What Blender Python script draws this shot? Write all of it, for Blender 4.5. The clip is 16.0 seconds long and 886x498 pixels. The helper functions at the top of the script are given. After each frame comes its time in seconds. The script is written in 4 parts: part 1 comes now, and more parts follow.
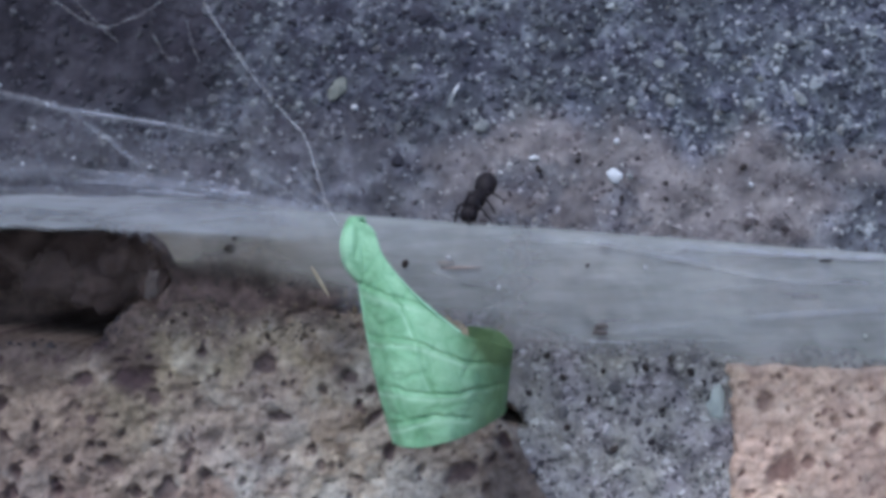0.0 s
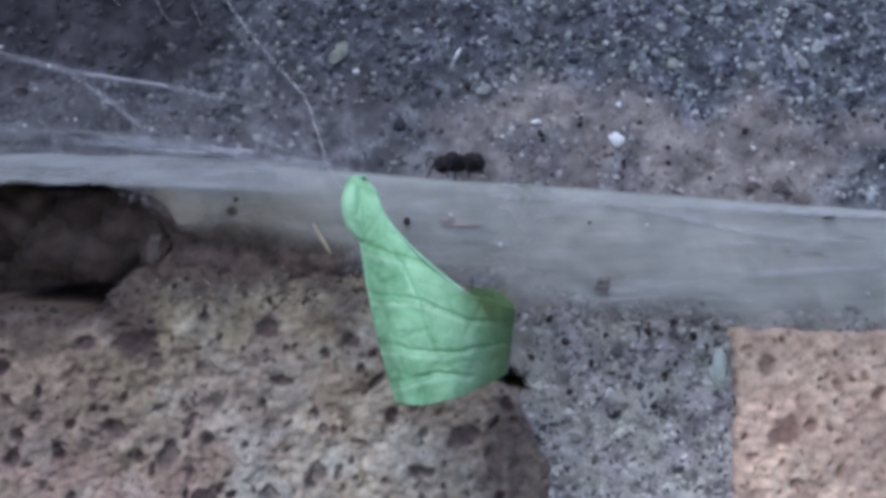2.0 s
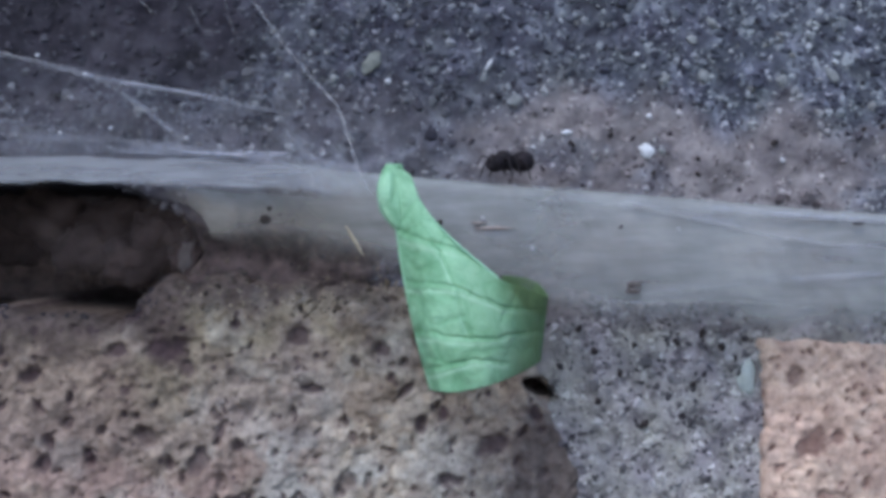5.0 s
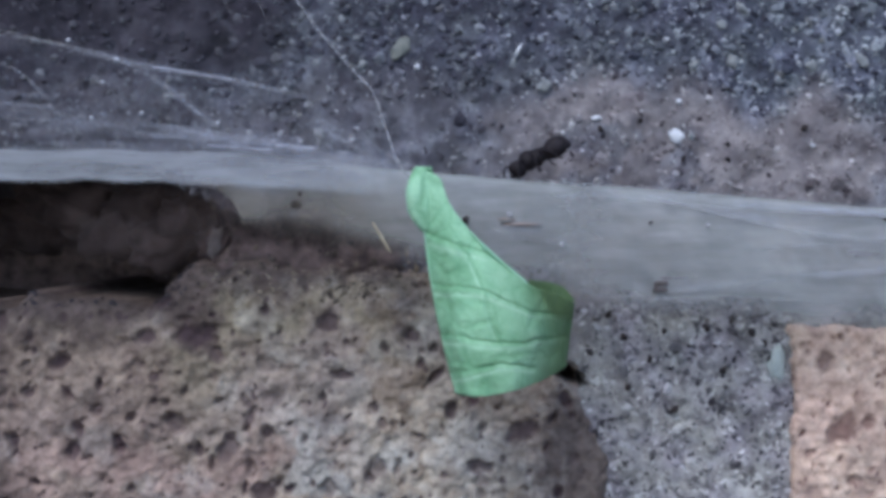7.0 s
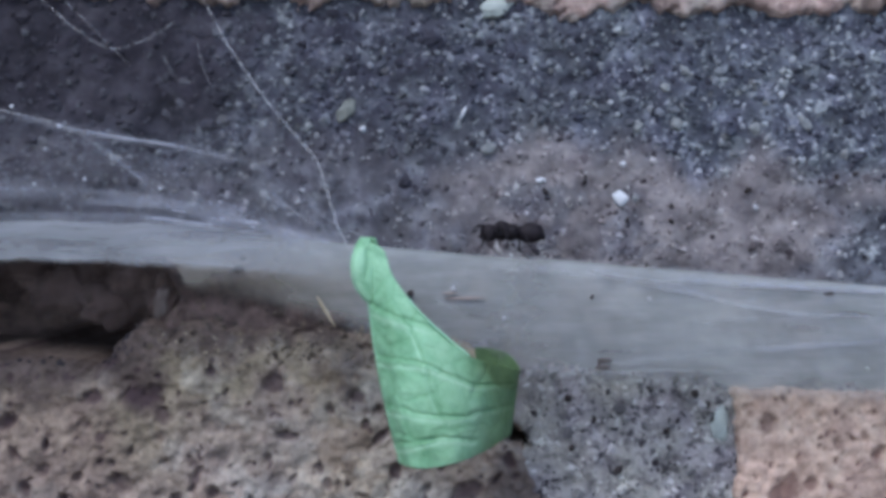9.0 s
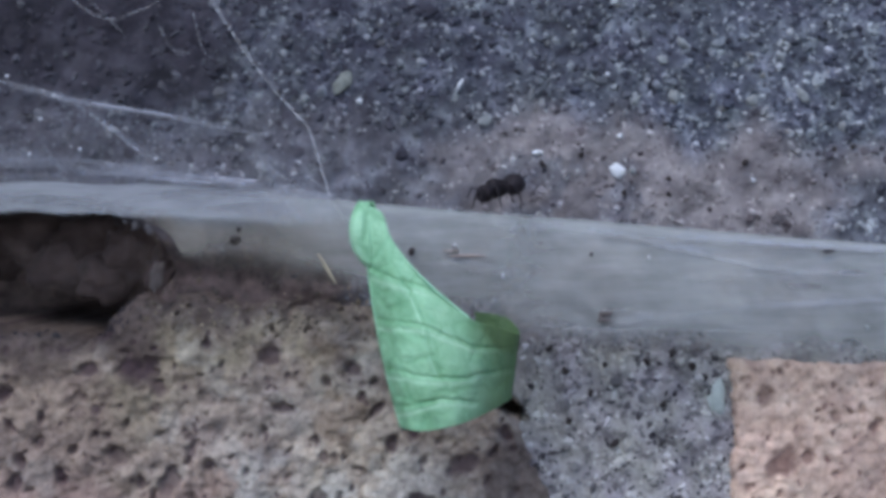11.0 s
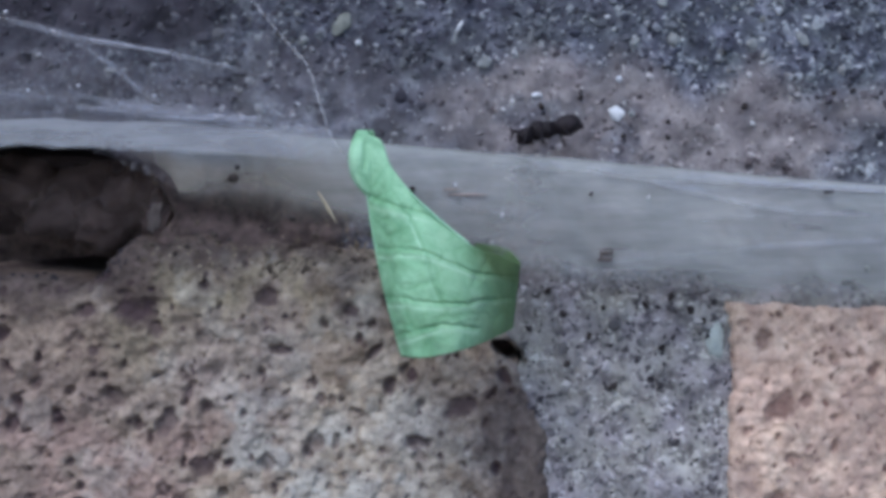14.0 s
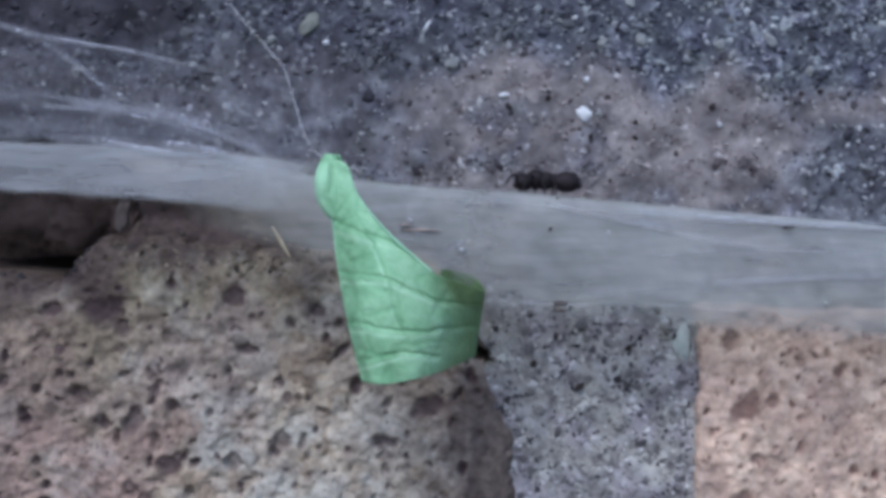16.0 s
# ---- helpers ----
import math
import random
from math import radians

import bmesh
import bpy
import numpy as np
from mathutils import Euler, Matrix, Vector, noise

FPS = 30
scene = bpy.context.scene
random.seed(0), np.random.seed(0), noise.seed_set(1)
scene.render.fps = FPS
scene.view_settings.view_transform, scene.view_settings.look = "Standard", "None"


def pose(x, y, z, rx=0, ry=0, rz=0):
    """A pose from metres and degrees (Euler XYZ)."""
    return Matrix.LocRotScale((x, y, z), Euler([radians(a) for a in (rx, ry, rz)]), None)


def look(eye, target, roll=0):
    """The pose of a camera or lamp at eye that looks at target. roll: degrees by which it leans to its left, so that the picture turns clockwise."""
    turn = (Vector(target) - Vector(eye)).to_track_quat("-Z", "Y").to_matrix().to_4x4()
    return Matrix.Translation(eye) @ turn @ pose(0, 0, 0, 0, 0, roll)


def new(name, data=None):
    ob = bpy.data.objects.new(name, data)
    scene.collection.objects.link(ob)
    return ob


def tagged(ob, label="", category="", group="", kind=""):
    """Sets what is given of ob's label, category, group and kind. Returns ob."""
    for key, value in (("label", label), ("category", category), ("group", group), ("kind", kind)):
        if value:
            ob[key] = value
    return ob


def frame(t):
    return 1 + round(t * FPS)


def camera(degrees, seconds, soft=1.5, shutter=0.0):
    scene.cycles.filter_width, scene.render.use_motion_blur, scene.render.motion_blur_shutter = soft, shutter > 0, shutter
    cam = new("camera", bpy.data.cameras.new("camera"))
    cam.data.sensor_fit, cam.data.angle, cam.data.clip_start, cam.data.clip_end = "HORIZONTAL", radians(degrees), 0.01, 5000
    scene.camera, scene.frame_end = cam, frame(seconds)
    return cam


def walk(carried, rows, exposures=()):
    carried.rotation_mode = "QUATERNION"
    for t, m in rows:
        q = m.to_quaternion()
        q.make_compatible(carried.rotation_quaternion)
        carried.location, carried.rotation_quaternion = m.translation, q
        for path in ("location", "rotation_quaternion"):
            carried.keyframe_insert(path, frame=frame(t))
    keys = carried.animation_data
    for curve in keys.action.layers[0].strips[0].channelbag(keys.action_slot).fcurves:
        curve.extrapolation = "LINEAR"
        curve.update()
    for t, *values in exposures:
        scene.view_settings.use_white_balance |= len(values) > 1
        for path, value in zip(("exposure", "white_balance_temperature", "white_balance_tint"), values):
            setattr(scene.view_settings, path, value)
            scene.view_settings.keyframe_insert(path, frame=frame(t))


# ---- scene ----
cam = camera(45, 16.0, soft=4.1, shutter=0.5)
BASE = 265.8          # height of the plan's origin over the ground, in millimetres


def mm(x, y, z):
    """A point of the wall's plan in millimetres: x along the wall, y into it, z up from the plan's origin."""
    return (x * 0.001, y * 0.001, (z + BASE) * 0.001)


# time, along, distance from the wall, up, roll
CAMERA_ROWS = [
    (0, 0.569, 63.051, 2.350, -0.43),
    (0.5, -0.134, 63.009, 2.591, -0.35),
    (1, -0.183, 63.104, 2.209, -0.49),
    (1.5, 0.610, 62.962, -0.658, -0.54),
    (2, 0.431, 63.023, 0.223, -0.49),
    (2.5, 0.900, 62.946, 1.038, -0.19),
    (3, -0.085, 63.084, 0.686, -0.12),
    (3.5, 0.003, 63.106, -0.006, 0.02),
    (4, -0.677, 63.170, 0.491, -0.03),
    (4.5, -1.459, 63.365, 1.436, -0.08),
    (4.7, -1.270, 63.345, 1.223, -0.08),
    (6.8, -3.148, 63.269, -0.493, -0.22),
    (7, -3.129, 63.236, -0.061, -0.16),
    (7.5, -1.407, 63.292, 0.116, -0.09),
    (8, -1.708, 63.421, 1.181, -0.09),
    (8.5, -1.702, 63.450, 2.260, -0.09),
    (9, 0.162, 63.569, 3.601, -0.09),
    (9.5, 0.388, 63.376, 2.260, -0.08),
    (9.7, 0.438, 63.377, 2.025, -0.08),
    (11.8, 0.220, 63.568, 1.881, -0.05),
    (12, 0.161, 63.623, 1.664, -0.05),
    (12.5, -0.029, 63.658, 2.475, -0.06),
    (13, 0.268, 63.598, 1.484, 0.02),
    (13.5, 0.676, 63.412, 0.478, 0.18),
    (14, 0.456, 63.331, -1.489, 0.18),
    (14.5, 1.115, 63.320, -1.543, 0.20),
    (15, 1.366, 63.334, -1.319, 0.19),
    (15.5, 1.954, 63.446, -1.364, 0.28),
    (16, 2.421, 63.331, -1.486, 0.35),
]
walk(cam, [(t, look(mm(x, -d, z), mm(x, 0, z), r)) for t, x, d, z, r in CAMERA_ROWS],
     exposures=[(0, 1.0, 5820, 10), (16, 1.0, 5820, 10)])

# ---- light: shaded open sky with a broad soft sun ----
world = bpy.data.worlds.new("sky")
scene.world = world
world.use_nodes = True
sky = world.node_tree.nodes.new("ShaderNodeTexSky")
sky.sky_type = "NISHITA"
sky.sun_disc = False
sky.sun_elevation, sky.sun_rotation = radians(48), radians(200)
world.node_tree.links.new(sky.outputs[0], world.node_tree.nodes["Background"].inputs[0])
world.node_tree.nodes["Background"].inputs[1].default_value = 0.12
sun = new("sun", bpy.data.lights.new("sun", "SUN"))
sun.data.energy, sun.data.angle, sun.data.color = 1.2, radians(25), (1.0, 0.95, 0.88)
sun.matrix_world = look((-0.35, -0.75, 1.3), (0, 0, 0.2))


# ---- small tools ----
rng = np.random.default_rng(7)
TABLES = [rng.random((256, 256)) for _ in range(8)]


def vnoise(x, z, cell, seed=0):
    """Smooth value noise over arrays, 0 to 1, with features of the given size."""
    a, b = np.asarray(x) / cell + 500.3 + 17 * seed, np.asarray(z) / cell + 700.7 + 31 * seed
    i, j = np.floor(a).astype(int), np.floor(b).astype(int)
    f, g = a - i, b - j
    f, g = f * f * (3 - 2 * f), g * g * (3 - 2 * g)
    tab = TABLES[seed % 8]
    i0, j0, i1, j1 = i % 256, j % 256, (i + 1) % 256, (j + 1) % 256
    return (tab[i0, j0] * (1 - f) + tab[i1, j0] * f) * (1 - g) + (tab[i0, j1] * (1 - f) + tab[i1, j1] * f) * g


def fbm(x, z, cell, seed=0, octaves=4):
    total, amp, norm = 0, 1.0, 0
    for k in range(octaves):
        total = total + amp * vnoise(x, z, cell / 2 ** k, seed + k)
        norm += amp
        amp *= 0.55
    return total / norm


def smooth(a, b, x):
    t = np.clip((np.asarray(x, float) - a) / (b - a), 0, 1)
    return t * t * (3 - 2 * t)


def spline(knots, u):
    """A smooth curve through knots; u runs over 0 to len - 1."""
    k = np.asarray(knots, float)
    n = len(k)
    u = np.clip(u, 0, n - 1 - 1e-9)
    i = np.floor(u).astype(int)
    f = (u - i)[..., None]
    p0, p1 = k[np.clip(i - 1, 0, n - 1)], k[i]
    p2, p3 = k[np.clip(i + 1, 0, n - 1)], k[np.clip(i + 2, 0, n - 1)]
    return 0.5 * (2 * p1 + (p2 - p0) * f + (2 * p0 - 5 * p1 + 4 * p2 - p3) * f ** 2 + (3 * p1 - p0 - 3 * p2 + p3) * f ** 3)


EYE = 63.1


def pl(a, b, d=0.0):
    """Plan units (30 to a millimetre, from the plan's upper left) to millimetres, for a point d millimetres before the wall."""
    k = (1 - d / EYE) / 30
    return ((a - 784) * k, -d, (441 - b) * k)


def mesh_of(name, verts, faces, material, shade=True, attributes=None):
    me = bpy.data.meshes.new(name)
    me.from_pydata([tuple(v) for v in np.asarray(verts) * 0.001], [], faces)
    for key, values in (attributes or {}).items():
        layer = me.attributes.new(key, "FLOAT", "POINT")
        layer.data.foreach_set("value", np.asarray(values, np.float32).ravel())
    me.materials.append(material)
    if shade:
        me.shade_smooth()
    me.update()
    return me


def grid_faces(nu, nv, flip=False):
    i = np.arange(nu * nv).reshape(nu, nv)
    q = np.stack([i[:-1, :-1], i[1:, :-1], i[1:, 1:], i[:-1, 1:]], -1).reshape(-1, 4)
    return (q[:, ::-1] if flip else q).tolist()


def part(name, me, parent=None, label="", at=None):
    ob = new(name, me)
    if parent is not None:
        ob.parent = parent
    if at is not None:
        ob.location = at
    if label:
        ob["label"] = label
    return ob


def empty(name, at=(0, 0, 0)):
    ob = new(name)
    ob.empty_display_size = 0.003
    ob.location = at
    return ob


def tube(points, radius, sides=6, wobble=0.0, seed=0):
    """A thin round strand through points in millimetres; returns vertices and faces."""
    p = np.asarray(points, float)
    r = np.broadcast_to(np.asarray(radius, float), (len(p),))
    t = np.gradient(p, axis=0)
    t /= np.linalg.norm(t, axis=1)[:, None] + 1e-9
    ref = np.where(np.abs(t[:, 1:2]) > 0.9, [[1.0, 0, 0]], [[0, 1.0, 0]])
    n = np.cross(t, ref)
    n /= np.linalg.norm(n, axis=1)[:, None] + 1e-9
    b = np.cross(t, n)
    g = np.random.default_rng(seed)
    r = r * (1 + wobble * (g.random(len(p)) - 0.5))
    a = np.linspace(0, 2 * np.pi, sides, endpoint=False)
    v = p[:, None] + r[:, None, None] * (np.cos(a)[None, :, None] * n[:, None] + np.sin(a)[None, :, None] * b[:, None])
    v = v.reshape(-1, 3)
    f = []
    for i in range(len(p) - 1):
        for j in range(sides):
            k = (j + 1) % sides
            f.append((i * sides + j, i * sides + k, (i + 1) * sides + k, (i + 1) * sides + j))
    f.append(tuple(range(sides))[::-1])
    f.append(tuple(range((len(p) - 1) * sides, len(p) * sides)))
    return v, f


def join(pieces):
    verts, faces, n = [], [], 0
    for v, f in pieces:
        verts.append(np.asarray(v))
        faces += [tuple(i + n for i in q) for q in f]
        n += len(v)
    return np.concatenate(verts), faces


def ball(centre, radii, seed=0, rough=0.15, level=2, turn=(0, 0, 0)):
    """A lumpy pebble or body segment."""
    bm = bmesh.new()
    bmesh.ops.create_icosphere(bm, subdivisions=level, radius=1)
    v = np.array([x.co[:] for x in bm.verts])
    f = [tuple(x.index for x in q.verts) for q in bm.faces]
    bm.free()
    o = Vector((seed * 3.1, seed * 1.7, 0))
    k = np.array([1 + rough * (2 * noise.noise(Vector(p) * 1.6 + o) + 0.8 * noise.noise(Vector(p) * 4.1 + o) + 0.5 * noise.noise(Vector(p) * 9.3 + o)) for p in v])
    v = v * k[:, None] * np.asarray(radii)
    m = np.array(Euler([radians(x) for x in turn]).to_matrix())
    return v @ m.T + np.asarray(centre), f


# ---- materials ----
def material(name, rough=0.9):
    m = bpy.data.materials.new(name)
    m.use_nodes = True
    b = m.node_tree.nodes["Principled BSDF"]
    b.inputs["Roughness"].default_value = rough
    b.inputs["Specular IOR Level"].default_value = 0.25
    return m, m.node_tree, b


def node(nt, kind, **values):
    n = nt.nodes.new(kind)
    for key, value in values.items():
        n.inputs[key.replace("_", " ")].default_value = value
    return n


def coords(nt):
    return nt.nodes.new("ShaderNodeTexCoord").outputs["Object"]


def noisy(nt, scale, detail=4, where=None, rough=0.6):
    n = node(nt, "ShaderNodeTexNoise", Scale=scale, Detail=detail, Roughness=rough)
    nt.links.new(where or coords(nt), n.inputs["Vector"])
    return n.outputs["Fac"]


def ramp(nt, fac, stops, mode="LINEAR"):
    r = nt.nodes.new("ShaderNodeValToRGB")
    r.color_ramp.interpolation = mode
    e = r.color_ramp.elements
    while len(e) < len(stops):
        e.new(0.5)
    for el, (p, c) in zip(e, stops):
        el.position = p
        el.color = (*c, 1) if len(c) == 3 else c
    nt.links.new(fac, r.inputs[0])
    return r.outputs[0]


def blend(nt, fac, a, b, how="MIX"):
    n = nt.nodes.new("ShaderNodeMix")
    n.data_type, n.blend_type = "RGBA", how
    for sock, value in ((n.inputs["Factor"], fac), (n.inputs["A"], a), (n.inputs["B"], b)):
        if hasattr(value, "is_output"):
            nt.links.new(value, sock)
        else:
            sock.default_value = value if isinstance(value, float) else (*value, 1)
    return n.outputs["Result"]


def math_node(nt, how, a, b):
    n = nt.nodes.new("ShaderNodeMath")
    n.operation = how
    for sock, value in zip(n.inputs, (a, b)):
        if hasattr(value, "is_output"):
            nt.links.new(value, sock)
        else:
            sock.default_value = value
    return n.outputs[0]


def attr(nt, name):
    n = nt.nodes.new("ShaderNodeAttribute")
    n.attribute_name = name
    return n.outputs["Fac"]


def bump(nt, b, height, strength, distance):
    n = node(nt, "ShaderNodeBump", Strength=strength, Distance=distance)
    nt.links.new(height, n.inputs["Height"])
    nt.links.new(n.outputs[0], b.inputs["Normal"])


def tinted(nt, colour):
    """Cement that turns from violet to a greenish grey in patches of a few millimetres."""
    hue = ramp(nt, noisy(nt, 430, 4), [(0.36, (0.97, 0.975, 1.05)), (0.5, (0.96, 1.0, 1.0)), (0.64, (0.98, 1.03, 0.97))])
    return blend(nt, 1.0, colour, hue, "MULTIPLY")


def mortar_material():
    m, nt, b = material("mortar", 0.93)
    dark = ramp(nt, noisy(nt, 900, 6), [(0.3, (0.03, 0.03, 0.044)), (0.52, (0.085, 0.087, 0.112)), (0.72, (0.22, 0.225, 0.265))])
    brown = ramp(nt, noisy(nt, 700, 6), [(0.28, (0.085, 0.07, 0.076)), (0.5, (0.175, 0.153, 0.157)), (0.75, (0.28, 0.252, 0.252))])
    grey = ramp(nt, noisy(nt, 1100, 6), [(0.3, (0.066, 0.057, 0.061)), (0.46, (0.226, 0.204, 0.207)), (0.75, (0.378, 0.35, 0.351))])
    soil_shade = ramp(nt, noisy(nt, 800, 6), [(0.3, (0.034, 0.025, 0.026)), (0.7, (0.15, 0.11, 0.106))])
    dark = tinted(nt, dark)
    grey = tinted(nt, grey)
    c = blend(nt, attr(nt, "brown"), dark, brown)
    c = blend(nt, attr(nt, "grey"), c, grey)
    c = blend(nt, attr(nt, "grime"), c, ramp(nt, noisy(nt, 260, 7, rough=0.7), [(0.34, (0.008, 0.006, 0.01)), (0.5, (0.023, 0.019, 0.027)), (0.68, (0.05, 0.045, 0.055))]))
    c = blend(nt, 0.6, c, ramp(nt, noisy(nt, 420, 3), [(0.36, (0.55, 0.55, 0.57)), (0.5, (1, 1, 1)), (0.64, (1.35, 1.35, 1.33))]), "MULTIPLY")
    c = blend(nt, attr(nt, "soil_shade"), c, soil_shade)
    nt.links.new(c, b.inputs["Base Color"])
    bump(nt, b, noisy(nt, 4500, 5), 0.6, 0.00015)
    return m


def grain_material():
    m, nt, b = material("sand_grain", 0.75)
    isl = nt.nodes.new("ShaderNodeNewGeometry").outputs["Random Per Island"]
    dark = ramp(nt, isl, [(0.0, (0.028, 0.027, 0.04)), (0.35, (0.058, 0.06, 0.084)), (0.62, (0.145, 0.15, 0.178)),
                          (0.86, (0.275, 0.282, 0.312)), (0.965, (0.42, 0.42, 0.46)), (0.99, (0.17, 0.162, 0.165))])
    dark = tinted(nt, dark)
    brown = ramp(nt, isl, [(0.0, (0.035, 0.026, 0.031)), (0.14, (0.1, 0.08, 0.084)), (0.5, (0.19, 0.16, 0.165)), (0.9, (0.29, 0.25, 0.255)), (0.97, (0.4, 0.37, 0.37))])
    grey = ramp(nt, isl, [(0.0, (0.03, 0.024, 0.03)), (0.22, (0.11, 0.1, 0.108)), (0.58, (0.264, 0.241, 0.246)), (0.95, (0.465, 0.437, 0.44))])
    grey = tinted(nt, grey)
    c = blend(nt, attr(nt, "brown"), dark, brown)
    c = blend(nt, attr(nt, "grey"), c, grey)
    crumb = ramp(nt, isl, [(0.0, (0.035, 0.024, 0.018)), (0.35, (0.11, 0.083, 0.058)), (0.75, (0.22, 0.175, 0.125)), (0.95, (0.34, 0.28, 0.21))])
    c = blend(nt, attr(nt, "crumb"), c, crumb)
    c = blend(nt, 0.6, c, ramp(nt, noisy(nt, 420, 3), [(0.36, (0.55, 0.55, 0.57)), (0.5, (1, 1, 1)), (0.64, (1.35, 1.35, 1.33))]), "MULTIPLY")
    c = blend(nt, math_node(nt, "MULTIPLY", attr(nt, "soil_shade"), 0.96), c, (0.026, 0.022, 0.031))
    c = blend(nt, 0.5, c, ramp(nt, noisy(nt, 5000, 3), [(0.3, (0.35, 0.35, 0.35)), (0.7, (1, 1, 1))]), "MULTIPLY")
    nt.links.new(c, b.inputs["Base Color"])
    return m


def brick_material(name, low, mid, high, patch, pit=(0.052, 0.031, 0.039), speckle=0.5):
    m, nt, b = material(name, 0.92)
    c = ramp(nt, noisy(nt, 620, 7, rough=0.7), [(0.3, low), (0.5, mid), (0.72, high)])
    c = blend(nt, ramp(nt, noisy(nt, 130, 4), [(0.45, (0, 0, 0)), (0.65, (0.75, 0.75, 0.75))]), c, patch)
    c = blend(nt, attr(nt, "olive"), c, blend(nt, noisy(nt, 900, 5), (0.165, 0.132, 0.086), (0.37, 0.312, 0.222)))
    c = blend(nt, attr(nt, "rosy"), c, blend(nt, noisy(nt, 800, 5), (0.17, 0.112, 0.1), (0.37, 0.27, 0.23)))
    c = blend(nt, attr(nt, "pale"), c, blend(nt, noisy(nt, 1000, 5), (0.235, 0.223, 0.205), (0.47, 0.452, 0.42)))
    # brown of stains, also of the shade painted near the hole
    c = blend(nt, attr(nt, "stain_shade"), c, blend(nt, noisy(nt, 1100, 5), (0.022, 0.015, 0.014), (0.13, 0.095, 0.086)))
    c = blend(nt, speckle, c, ramp(nt, noisy(nt, 1150, 5, rough=0.7), [(0.33, (0.3, 0.25, 0.27)), (0.46, (0.9, 0.9, 0.9)), (0.66, (1.4, 1.4, 1.4))]), "MULTIPLY")
    c = blend(nt, speckle, c, ramp(nt, noisy(nt, 330, 4), [(0.34, (0.55, 0.5, 0.54)), (0.5, (1, 1, 1)), (0.66, (1.28, 1.3, 1.3))]), "MULTIPLY")
    c = blend(nt, 0.7 * speckle, c, ramp(nt, noisy(nt, 1900, 3, rough=0.6), [(0.36, (0.5, 0.46, 0.48)), (0.47, (0.95, 0.95, 0.95)), (0.62, (1.35, 1.35, 1.33))]), "MULTIPLY")
    c = blend(nt, attr(nt, "pit"), c, pit)
    nt.links.new(c, b.inputs["Base Color"])
    bump(nt, b, noisy(nt, 3500, 6, rough=0.7), 0.45, 0.0002)
    return m


def silk_material(name, tone, scale_x=120, scale_z=900, gain=1.0, rough_cut=(0.3, 0.7)):
    """A gauze of fine fibres: partly see-through, its thickness in the mesh's own density."""
    m = bpy.data.materials.new(name)
    m.use_nodes = True
    nt = m.node_tree
    out = nt.nodes["Material Output"]
    nt.nodes.remove(nt.nodes["Principled BSDF"])
    clear = nt.nodes.new("ShaderNodeBsdfTransparent")
    dif = nt.nodes.new("ShaderNodeBsdfDiffuse")
    tra = nt.nodes.new("ShaderNodeBsdfTranslucent")
    mapping = node(nt, "ShaderNodeMapping", Scale=(scale_x, 300, scale_z))
    mapping.inputs["Rotation"].default_value = (0, radians(-4), 0)
    nt.links.new(coords(nt), mapping.inputs["Vector"])
    fibre = noisy(nt, 1.0, 6, mapping.outputs[0], 0.65)
    colour = ramp(nt, noisy(nt, 260, 5), [(0.3, tuple(0.82 * v for v in tone)), (0.7, tone)])
    colour = blend(nt, attr(nt, "warm"), colour, ramp(nt, noisy(nt, 300, 5), [(0.3, (0.345, 0.312, 0.275)), (0.7, (0.48, 0.445, 0.4))]))
    nt.links.new(colour, dif.inputs[0])
    nt.links.new(colour, tra.inputs[0])
    body = nt.nodes.new("ShaderNodeMixShader")
    body.inputs[0].default_value = 0.3
    nt.links.new(dif.outputs[0], body.inputs[1])
    nt.links.new(tra.outputs[0], body.inputs[2])
    strength = math_node(nt, "MULTIPLY", attr(nt, "weave"),
                         ramp(nt, fibre, [(rough_cut[0], (0.62, 0.62, 0.62)), (rough_cut[1], (1.1, 1.1, 1.1))]))
    strength = math_node(nt, "MULTIPLY", strength, gain)
    strength = math_node(nt, "MINIMUM", strength, 0.97)
    mix = nt.nodes.new("ShaderNodeMixShader")
    nt.links.new(strength, mix.inputs[0])
    nt.links.new(clear.outputs[0], mix.inputs[1])
    nt.links.new(body.outputs[0], mix.inputs[2])
    nt.links.new(mix.outputs[0], out.inputs[0])
    return m


def plain_material(name, low, high, scale, rough=0.8, relief=0.3):
    m, nt, b = material(name, rough)
    nt.links.new(ramp(nt, noisy(nt, scale, 5), [(0.3, low), (0.7, high)]), b.inputs["Base Color"])
    bump(nt, b, noisy(nt, scale * 4, 4), relief, 0.0001)
    return m


